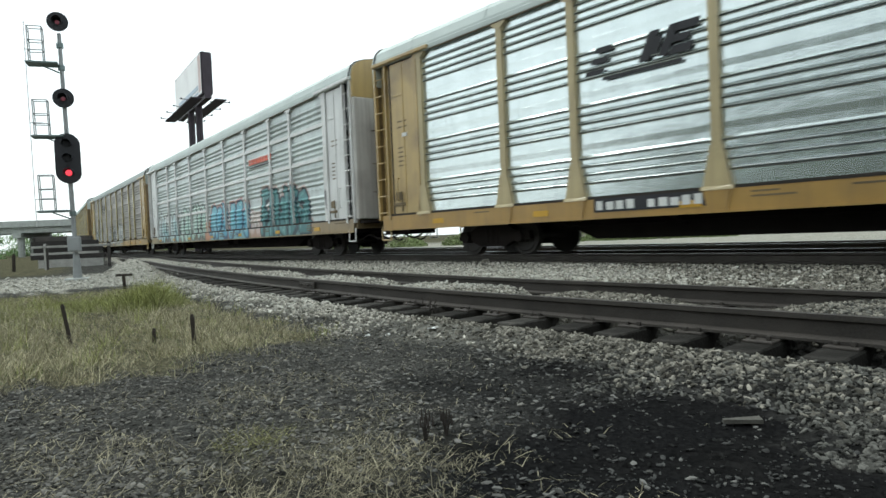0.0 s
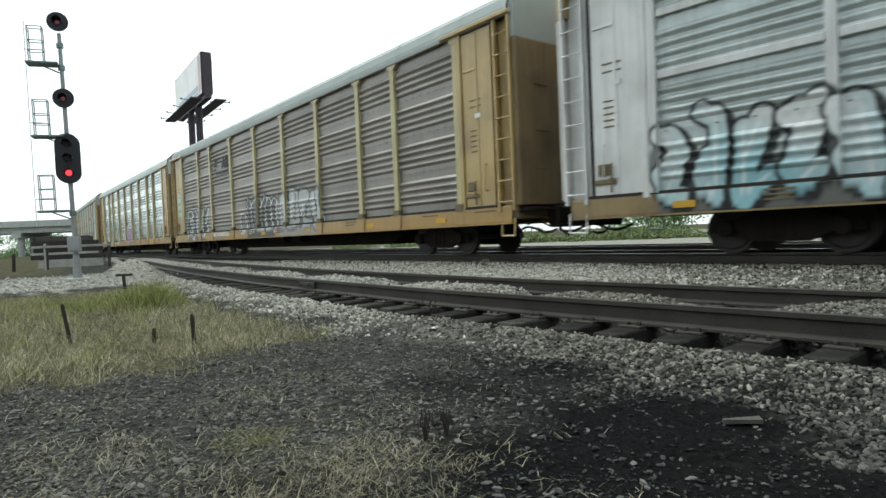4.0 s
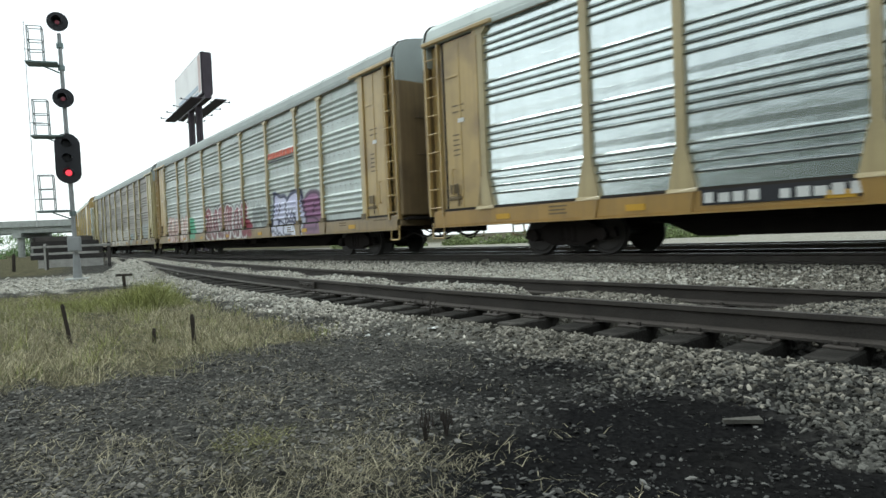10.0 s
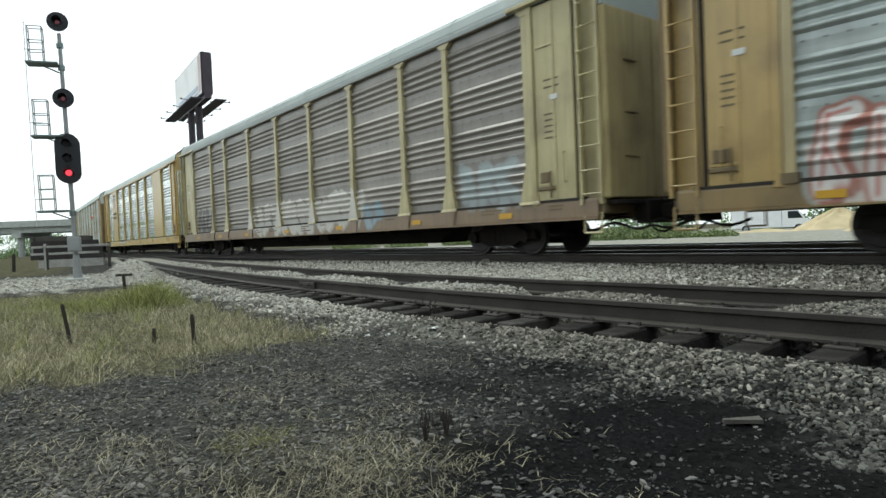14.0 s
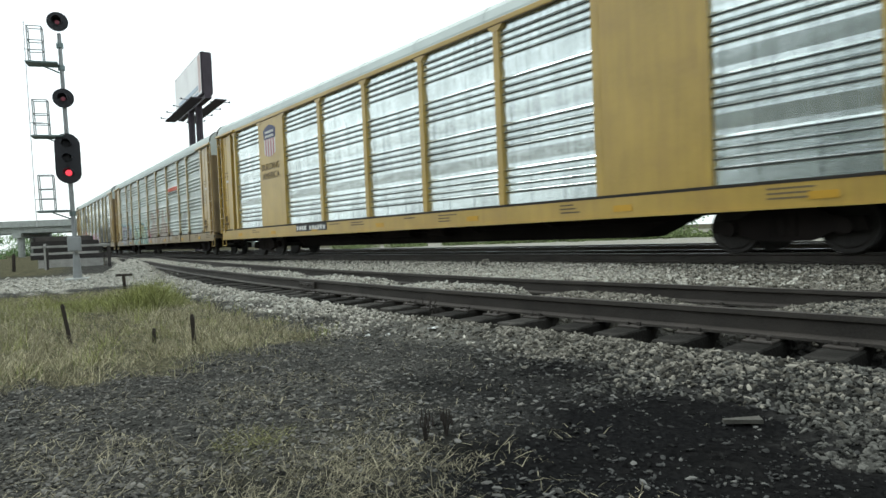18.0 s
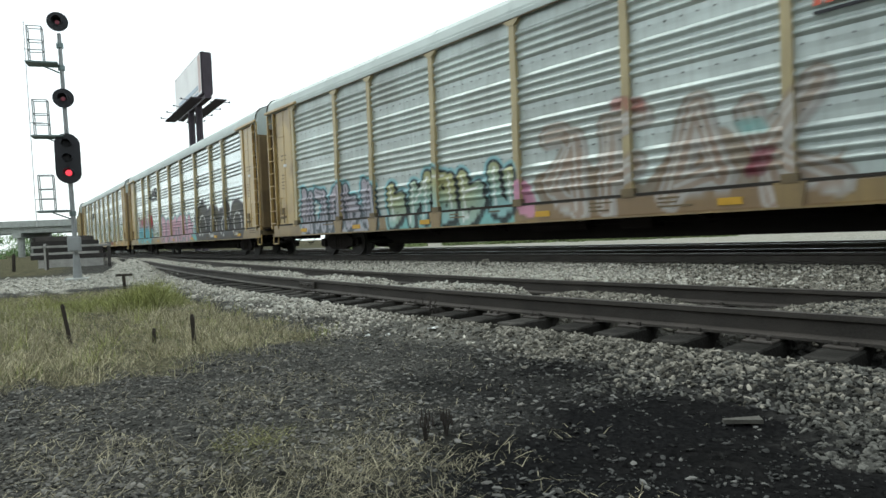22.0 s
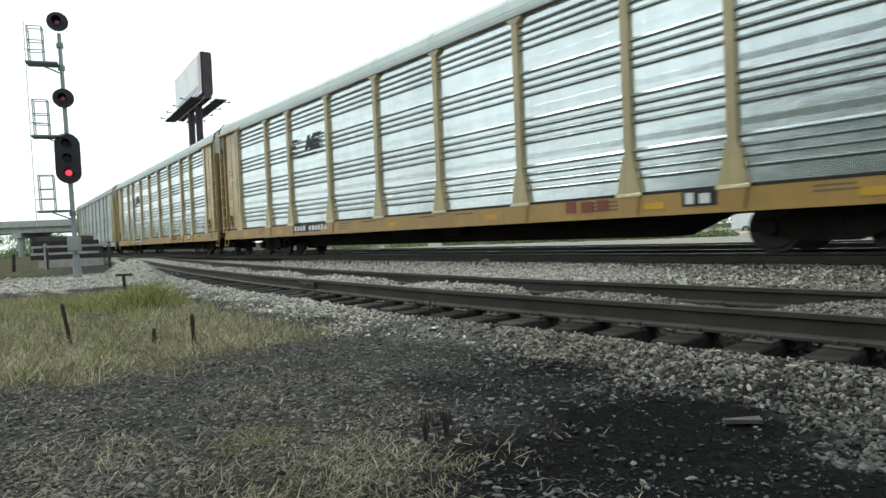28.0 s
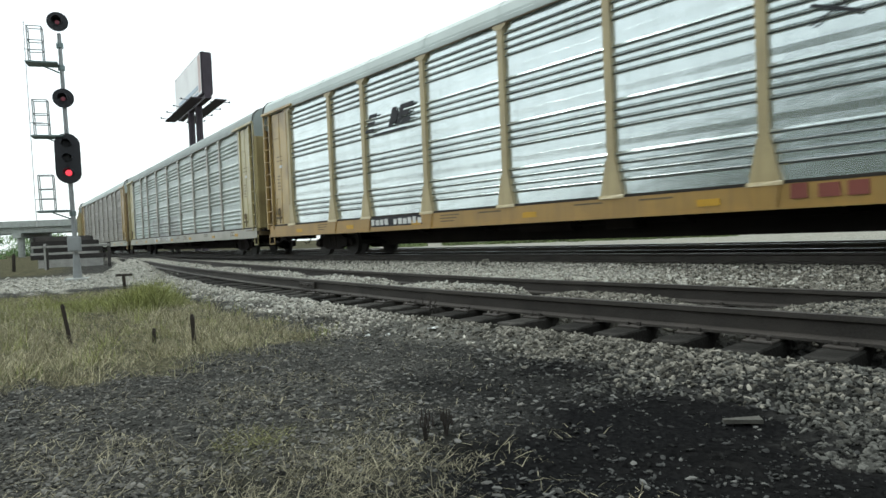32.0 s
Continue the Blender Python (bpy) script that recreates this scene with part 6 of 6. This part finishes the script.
def ballast_stones():
    rng = np.random.default_rng(5)
    x, y = scatter(rng, 150000, 1.7, 24)
    ball, grass, pale = zones(x, y)
    s, o = place(x, y)
    r = o - siding(s)
    free = (np.abs(np.abs(r) - 0.755) > 0.11) & (np.abs(np.abs(o - MID) - 0.755) > 0.11) & (o < 3.5)
    crib = (r > -1.25) & (r < -0.8)
    ok = (rng.uniform(0, 1, len(x)) < ball ** 1.5) & free & (~crib | (rng.uniform(0, 1, len(x)) < 0.12))
    x, y = x[ok], y[ok]
    s, o = place(x, y)
    low = (o - siding(s) + 1.8 + 0.3 * wave(x, y, 3.7, 6.0)) * 1.5 + rng.uniform(-0.5, 0.5, len(x)) < 0
    # Extra dark stones at low s paint in the lens vignetting.
    low = (low & (s < 4)) | (rng.uniform(0, 1, len(x)) < np.clip(1.15 - 0.5 * s, 0, 0.85))
    size = rng.uniform(0.01, 0.023, len(x)) * np.clip(0.75 + 0.05 * np.hypot(x, y), 0.8, 1.5)
    fresh = ~low & (s + 1.6 * wave(x, y, 1.9, 8.0) + rng.uniform(-1.5, 1.5, len(x)) > 5.0) & (o < 0.2)
    grey = ~low & ~fresh
    stones("ballast_stones", "loose grey crushed ballast stones beside the tracks", x[grey], y[grey], size[grey], 0.85, STONE, 6)
    stones("fresh_ballast", "paler crushed ballast stones along the siding", x[fresh], y[fresh], size[fresh], 0.85,
           material("paler ballast stone", (0.3, 0.285, 0.25), 0.95, 0, 0.25, 12, 90, 0.4, random_tone=0.65, island=True, spec=0.0), 36)
    stones("dirty_ballast", "dark ballast stones, dirty at the bed's foot, painted vignetting at the right", x[low], y[low], size[low] * 0.9, 0.8, DIRTY_VIGNETTED, 26)
    # pale fresh ballast further off
    x, y = scatter(rng, 26000, 8, 30)
    pale = zones(x, y)[2]
    s, o = place(x, y)
    ok = (rng.uniform(0, 1, len(x)) < pale * 0.9) & (o < 0) & (np.abs(np.abs(o - siding(s)) - 0.755) > 0.12)
    x, y = x[ok], y[ok]
    stones("pale_ballast", "pale clean gravel beyond the grass", x, y, rng.uniform(0.025, 0.045, len(x)), 0.8,
           material("pale gravel stone", (0.34, 0.33, 0.29), 0.9, 0, 0.2, 12, 90, 0.3, random_tone=0.35, island=True), 7)


def cinder_stones():
    rng = np.random.default_rng(8)
    x, y = scatter(rng, 130000, 1.5, 14)
    ball, grass, pale = zones(x, y)
    lump = 0.2 + 0.3 * wave(x, y, 2.6, 9.0) + 0.3 * np.clip(y - 3.2, 0, 1) + 0.8 * gravelly(x, y)
    ok = (rng.uniform(0, 1, len(x)) < 0.8 * np.clip(lump, 0.14, 1)) & (ball < 0.6) & (grass < 0.7)
    x, y = x[ok], y[ok]
    big = rng.uniform(0, 1, len(x)) ** 3.2
    grey = gravelly(x, y) > rng.uniform(0.1, 0.9, len(x))
    size = 0.004 + 0.013 * big
    stones("cinder_stones", "dark cinders and small flat stones on the ground", x[~grey], y[~grey], size[~grey], 0.55, CINDER, 9, 0.3)
    stones("grey_gravel", "small grey gravel among the cinders", x[grey], y[grey], size[grey], 0.55, GRIT, 29, 0.3)
    x, y = scatter(rng, 7000, 1.6, 9)
    ball, grass, pale = zones(x, y)
    ok = (ball < 0.8) & (grass < 0.6) & (rng.uniform(0, 1, len(x)) < np.clip(0.12 + 0.55 * np.clip(y - 2.7, 0, 1) + 0.35 * wave(x, y, 3.1, 2.0), 0.02, 0.9))
    x, y = x[ok], y[ok]
    stones("stray_stones", "stray paler stones on the cinders", x, y, rng.uniform(0.007, 0.02, len(x)), 0.45,
           material("stray grey stone", (0.11, 0.107, 0.1), 0.95, 0, 0.3, 12, 90, 0.4, random_tone=0.7, island=True, spec=0.0), 10, 0.3)


def blades(name, label, x, y, length, width, lean, mat, seed, lift=0.0):
    """Thin bent blades of grass, two pieces each."""
    rng = np.random.default_rng(seed)
    n = len(x)
    z = height(x, y) + lift - 0.01
    az = rng.uniform(0, 6.283, n)
    le = np.clip(rng.normal(lean, 0.35, n), 0.02, 1.5)
    d = np.stack([np.cos(az) * np.sin(le), np.sin(az) * np.sin(le), np.cos(le)], -1)
    le2 = np.clip(le + rng.uniform(0.1, 0.8, n), 0, 1.62)
    az2 = az + rng.normal(0, 0.4, n)
    d2 = np.stack([np.cos(az2) * np.sin(le2), np.sin(az2) * np.sin(le2), np.cos(le2)], -1)
    face = rng.uniform(-0.7, 0.7, n)
    sidev = np.stack([np.cos(face), np.sin(face), 0 * face], -1) * width[:, None]
    p0 = np.stack([x, y, z], -1)
    p1 = p0 + d * (length * 0.55)[:, None]
    p2 = p1 + d2 * (length * 0.45)[:, None]
    v = np.stack([p0 - sidev, p0 + sidev, p1 + sidev * 0.8, p1 - sidev * 0.8, p2 + sidev * 0.2, p2 - sidev * 0.2], 1)
    f = np.array([(0, 1, 2, 3), (3, 2, 4, 5)])[None] + 6 * np.arange(n)[:, None, None]
    return thing(name, label, "grass", kind="stuff", data=raw_mesh(name, v.reshape(-1, 3), f.reshape(-1, 4), mat))


def grasses():
    rng = np.random.default_rng(12)
    x, y = scatter(rng, 200000, 4.2, 17, 40)
    g = zones(x, y)[1]
    s, o = place(x, y)
    tuft = np.clip(0.5 + 0.9 * wave(x, y, 3.3, 1.5) + 0.4 * wave(x, y, 9.0, 2.5), 0.05, 1)
    ok = (rng.uniform(0, 1, len(x)) < g * tuft) & (s < 14)
    x, y = x[ok], y[ok]
    n = len(x)
    blades("dry_grass", "dry straw-coloured grass beside the cinders", x, y, rng.uniform(0.05, 0.24, n), rng.uniform(0.0011, 0.0024, n), 0.85, STRAW, 13)
    k = rng.uniform(0, 1, n) < 0.2
    blades("green_grass", "thin green grass among the straw", x[k] + 0.03, y[k], rng.uniform(0.04, 0.14, k.sum()), rng.uniform(0.002, 0.0034, k.sum()), 0.75,
           material("olive grass", (0.14, 0.155, 0.055), 0.8, 0, 0.3, 4, 30, 0.0, random_tone=0.45, island=True), 14)
    # yellow-green grass before the pale gravel
    far = (s[ok] > 9.6) & (rng.uniform(0, 1, n) < np.clip(0.2 + 0.6 * wave(x, y, 2.4, 3.0), 0.03, 1))
    for i in range(2):
        blades("yellow_grass", "yellow-green grass before the pale gravel", x[far] + 0.1 * i, y[far] + 0.07 * i, rng.uniform(0.06, 0.22, far.sum()), rng.uniform(0.002, 0.0042, far.sum()), 0.7, GREEN, 24 + i)
    # taller dry tufts standing in the grass
    tx, ty = scatter(rng, 420, 4.5, 13, 40)
    keep = zones(tx, ty)[1] > 0.6
    tx, ty = tx[keep], ty[keep]
    m = 26
    bx, by = np.repeat(tx, m) + rng.normal(0, 0.06, len(tx) * m), np.repeat(ty, m) + rng.normal(0, 0.06, len(tx) * m)
    tall = np.repeat(rng.uniform(0.1, 0.36, len(tx)), m) * rng.uniform(0.4, 1.1, len(bx))
    pick = np.repeat(rng.uniform(0, 1, len(tx)) < 0.6, m)
    blades("straw_tufts", "standing tufts of pale dry straw in the grass", bx[pick], by[pick], tall[pick], rng.uniform(0.0012, 0.0024, pick.sum()), 0.45, STRAW, 31)
    blades("olive_tufts", "standing tufts of olive weeds in the grass", bx[~pick], by[~pick], tall[~pick], rng.uniform(0.0015, 0.003, (~pick).sum()), 0.5, GREEN, 32)
    # tussocks close by
    for cx, cy, rad, m, seed in ((-0.96, 2.98, 0.18, 520, 15), (-0.42, 2.65, 0.3, 520, 16), (-0.2, 2.42, 0.3, 620, 17), (-0.75, 2.5, 0.45, 700, 18), (-0.33, 3.3, 0.12, 60, 21), (-0.5, 2.25, 0.35, 520, 22), (-1.5, 2.75, 0.35, 420, 23), (-1.25, 3.6, 0.3, 320, 25)):
        m = 2 * m
        a, q = rng.uniform(0, 6.283, m), rad * np.sqrt(rng.uniform(0, 1, m))
        blades("straw_tussock", "flattened tussock of pale dead grass on cinders", cx + q * np.cos(a), cy + q * np.sin(a), rng.uniform(0.04, 0.16, m), rng.uniform(0.0008, 0.0018, m), 1.42, OLDSTRAW if seed != 15 else OLIVE, seed)
    # litter of dead stalks lying about
    x, y = scatter(rng, 42000, 1.7, 9, 40)
    ball, g, _ = zones(x, y)
    ok = (ball < 0.4) & (rng.uniform(0, 1, len(x)) < np.clip(0.42 - 0.55 * x - 0.12 * (y - 3), 0.012, 1) * np.clip(0.3 + 0.9 * wave(x, y, 4.0, 7.0), 0, 1.2))
    x, y = x[ok], y[ok]
    n = len(x)
    blades("straw_litter", "dead grass stalks lying on the cinders", x, y, rng.uniform(0.02, 0.1, n), rng.uniform(0.0013, 0.003, n), 1.4, OLDSTRAW, 19, 0.012)
    # the yellow-green clump before the pale gravel
    m = 12000
    t, a = rng.uniform(0, 1, m) ** 2.2, rng.normal(0, 1, (2, m))
    hgt = (0.62 - 0.5 * t ** 0.45) * np.clip(1 - 0.25 * np.abs(a[0]), 0.3, 1)
    bx, by = -4.55 - 2.4 * t + 0.2 * a[0], 9.6 + 0.9 * t + 0.25 * a[1]
    blades("weed_clump", "yellow-green weed clump at the edge of the gravel", bx, by, hgt * rng.uniform(0.2, 1.1, m), rng.uniform(0.002, 0.004, m), 0.6, GREEN, 20)


ballast_stones()
cinder_stones()
grasses()

# ---- small things on the ground ----
STAKE = material("dark weathered stake", (0.035, 0.028, 0.022), 0.9, 0, 0.4, 8, 60, 0.5)
PALEWOOD = material("pale split wood", (0.075, 0.07, 0.06), 0.85, 0, 0.3, 8, 60, 0.5)
LITTER = material("white litter", (0.72, 0.72, 0.7), 0.6, 0, 0.1, 8, 40, 0.1)
TWIG = material("dry brown twig", (0.03, 0.024, 0.02), 0.9, 0, 0.3, 8, 40, 0.2)


def stake(x, y, h, w, tilt_x, tilt_y, label):
    sh = Shape().box(-w, w, -w, w, -0.15, h, w * 0.3)
    sh.prism([(-w * 0.7, -w * 0.7, h), (w * 0.7, -w * 0.7, h), (w * 0.7, w * 0.7, h), (-w * 0.7, w * 0.7, h)], (0, 0, w))
    thing("stake", label, "stake", pose(x, y, at(x, y), tilt_x, tilt_y, 20), data=sh.mesh("stake", STAKE))


stake(-3.72, 6.1, 0.42, 0.016, -3, -9, "slender dark wooden stake leaning in dry grass")
stake(-2.46, 6.0, 0.28, 0.02, 2, -2, "short dark wooden stake upright in dry grass")
stake(-2.9, 6.1, 0.13, 0.018, 0, 2, "broken dark stake stub in dry grass")
stake(-6.68, 12.9, 0.34, 0.03, 0, -3, "dark stake with a crosspiece before the pale gravel")
thing("stake_crosspiece", "short dark board nailed flat on a stake", "board", pose(-6.68, 12.88, at(-6.68, 12.9) + 0.36, 0, 0, 10), data=Shape().box(-0.16, 0.16, -0.02, 0.02, -0.02, 0.03, 0.006).mesh("crosspiece", STAKE))
stake(-19.5, 28.0, 0.75, 0.06, 0, 2, "short dark post far off in the grass")

wedge = Shape().prism([(-0.13, -0.02, 0), (0.1, -0.045, 0), (0.13, -0.05, 0.0), (0.13, 0.05, 0.0), (0.1, 0.04, 0), (-0.13, 0.012, 0)], (0, 0, 0.02))
wedge.v = [(0.66 * a, 0.6 * b, c) for a, b, c in wedge.v]
thing("wood_offcut", "pale split wood offcut lying on dark cinders", "wood scrap", pose(1.38, 2.9, at(1.38, 2.9) + 0.012, 3, -2, -8), data=wedge.mesh("wood offcut", PALEWOOD))
for x, y, w, label in ((-0.12, 5.66, 0.12, "crumpled white paper scrap on the ballast"), (-0.55, 5.75, 0.05, "small white scrap on the gravel"), (2.1, 4.05, 0.03, "white pebble-sized scrap by the ties"), (-0.75, 5.85, 0.06, "pale scrap on the gravel")):
    sh = Shape()
    rng = random.Random(int(1000 * x))
    ring = []
    for i in range(9):
        a = 6.28319 * i / 9
        q = w * 0.5 * rng.uniform(0.6, 1.1)
        ring.append((q * math.cos(a), 0.6 * q * math.sin(a), 0.008 * math.sin(2 * a + x)))
    sh.prism(ring, (0.004, 0.002, 0.006))
    thing("paper_scrap", label, "litter", pose(x, y, at(x, y) + 0.012, 0, 0, 15), data=sh.mesh("paper scrap", LITTER))


def dry_weed(x, y, h, seed, label):
    rng = random.Random(seed)
    root = thing("dry_weed", label, "weed", pose(x, y, at(x, y)))
    st = Shape()
    for k in range(9):
        a = rng.uniform(0, 6.28)
        l = rng.uniform(0.1, 0.4) * h
        p1 = (l * 0.5 * math.cos(a), l * 0.5 * math.sin(a), h * rng.uniform(0.4, 0.6))
        p2 = (l * math.cos(a), l * math.sin(a), h * rng.uniform(0.7, 1.0))
        st.pipe([(0, 0, -0.03), p1, p2], 0.0025, 5)
        part("seed_head", Shape().tube((p2[0], p2[1], p2[2] - 0.02), (p2[0], p2[1], p2[2] + 0.03), 0.006, 6, 0.002).mesh("seed head", TWIG), root)
    part("stem", st.mesh("stems", TWIG), root, "brown dry stems")


dry_weed(-0.18, 6.75, 0.3, 1, "dry brown weed growing from the ballast")
dry_weed(-0.06, 6.5, 0.2, 2, "small dry brown weed in the ballast")
dry_weed(-0.12, 2.85, 0.12, 4, "dark dead weed among straw")
dry_weed(-0.02, 2.9, 0.1, 5, "dark dead weed among straw")

# a chunk of stone on the tie ends by the main track
cx, cy, _ = line(10.2, 0.15)
chunk = Shape().prism([(-0.09, -0.05, 0), (0.06, -0.05, 0), (0.09, 0.02, 0), (0.02, 0.05, 0), (-0.08, 0.03, 0)], (0.02, 0.01, 0.06))
thing("stone_chunk", "pale grey stone chunk lying on the ballast", "stone", pose(float(cx), float(cy), at(float(cx), float(cy)) + 0.02, 6, -8, 30), data=chunk.mesh("stone chunk", STONE))

# joint bars on the near rail
for s in (8.6,):
    o = float(siding(s)) - 0.755
    x, y, psi = line(s, o - 0.025)
    jb = Shape().box(-0.3, 0.3, -0.02, 0.02, -0.14, -0.045, 0.006)
    for k in range(4):
        jb.tube((-0.21 + 0.14 * k, -0.05, -0.09), (-0.21 + 0.14 * k, 0.0, -0.09), 0.016, 6)
    x2, y2, _ = line(s + 0.1, float(siding(s + 0.1)) - 0.78)
    part("joint_bar", jb.mesh("joint bar", RUST), near_track, "bolted joint bar", pose(float(x), float(y), NEAR_Z, 0, 0, math.degrees(math.atan2(float(y2 - y), float(x2 - x))) + 180))

# ---- beyond the train: a sandy lot with heaps and a parked white truck ----
SAND = material("tan sand heap", (0.44, 0.36, 0.22), 0.95, 0, 0.18, 1.5, 25, 0.5)
WHITE = material("white vehicle paint", (0.75, 0.76, 0.77), 0.35, 0, 0.06, 2, 20, 0.0)
GLASS = material("dark vehicle glass", (0.02, 0.025, 0.03), 0.08, 0, 0.1, 2, 20, 0.0)
RUBBER = material("black tyre rubber", (0.02, 0.02, 0.02), 0.85, 0, 0.2, 8, 40, 0.1)


def heap(x, y, rx, ry, h, seed):
    rng = np.random.default_rng(seed)
    nr, na = 14, 36
    v, f = [(0, 0, h)], []
    for i in range(1, nr):
        t = i / (nr - 1)
        for j in range(na):
            a = 6.28319 * j / na
            k = 1 + 0.12 * math.sin(3 * a + seed) + 0.07 * math.sin(7 * a)
            v.append((rx * t * k * math.cos(a), ry * t * k * math.sin(a), h * (1 - t) ** 0.9 * (1 + 0.1 * math.sin(5 * a + 4 * t)) + rng.uniform(-0.03, 0.03) - 0.06))
    f += [(0, 1 + j, 1 + (j + 1) % na) for j in range(na)]
    for i in range(nr - 2):
        for j in range(na):
            f.append((1 + i * na + j, 1 + (i + 1) * na + j, 1 + (i + 1) * na + (j + 1) % na, 1 + i * na + (j + 1) % na))
    thing("sand_mound", "tan sand mound on the pale lot beyond the tracks", "sand mound", pose(x, y, -0.5), data=Shape().add(v, f).mesh("sand heap", SAND, True), group="mounds of sand")


heap(29.9, 46.5, 3.9, 2.6, 1.85, 1)
heap(24.2, 46.0, 5.2, 2.8, 0.5, 4)
heap(34.5, 50.0, 3.0, 2.6, 1.9, 2)
heap(26.0, 38.0, 2.2, 1.6, 0.7, 3)


def van(x, y, turn):
    root = thing("delivery_van", "long white panel van parked behind the sand mounds", "van", pose(x, y, -0.5, 0, 0, turn))
    b = Shape().prism([(-3.3, -0.95, 0.42), (3.2, -0.95, 0.42), (3.3, -0.95, 0.95), (2.75, -0.95, 1.15), (2.2, -0.95, 1.95), (2.0, -0.95, 2.05), (-3.2, -0.95, 2.08), (-3.3, -0.95, 1.95)], (0, 1.9, 0))
    part("body", b.mesh("van body", WHITE), root, "white painted body")
    part("window", Shape().prism([(1.35, -0.965, 1.2), (2.55, -0.965, 1.2), (2.12, -0.965, 1.85), (1.35, -0.965, 1.85)], (0, 1.93, 0)).mesh("window", GLASS), root, "dark cab windows")
    part("door_seam", Shape().box(-0.6, -0.57, -0.962, -0.95, 0.5, 1.98).box(0.85, 0.88, -0.962, -0.95, 0.5, 1.98).mesh("door seam", RUBBER), root)
    part("bumper", Shape().box(3.2, 3.42, -0.9, 0.9, 0.4, 0.62, 0.03).mesh("bumper", WHEEL), root)
    for wx in (-2.1, 2.2):
        for wy in (-0.86, 0.86):
            w = part("wheel", Shape().tube((wx, wy - 0.12, 0.34), (wx, wy + 0.12, 0.34), 0.34, 18).mesh("wheel", RUBBER), root)
            part("rim", Shape().tube((wx, wy - 0.13, 0.34), (wx, wy + 0.13, 0.34), 0.2, 14).mesh("rim", ALU), w)


van(30.6, 57.5, -26)


def motions():
    """All that moves: the cars along the line, and their wheels."""
    for k, car in enumerate(CARS):
        walk(car, [(0.5 * i, car_pose(k, 0.5 * i)) for i in range(65)])
    start, count = travel(0.0), 560
    steps = []
    for i in range(count + 1):
        t = 32.0 * i / count
        steps.append((t, math.degrees((travel(t) - start) / WHEEL_R)))
    for w, dx in WHEELSETS:
        walk(w, [(t, pose(dx, 0, WHEEL_R, 0, a, 0)) for t, a in steps])


motions()
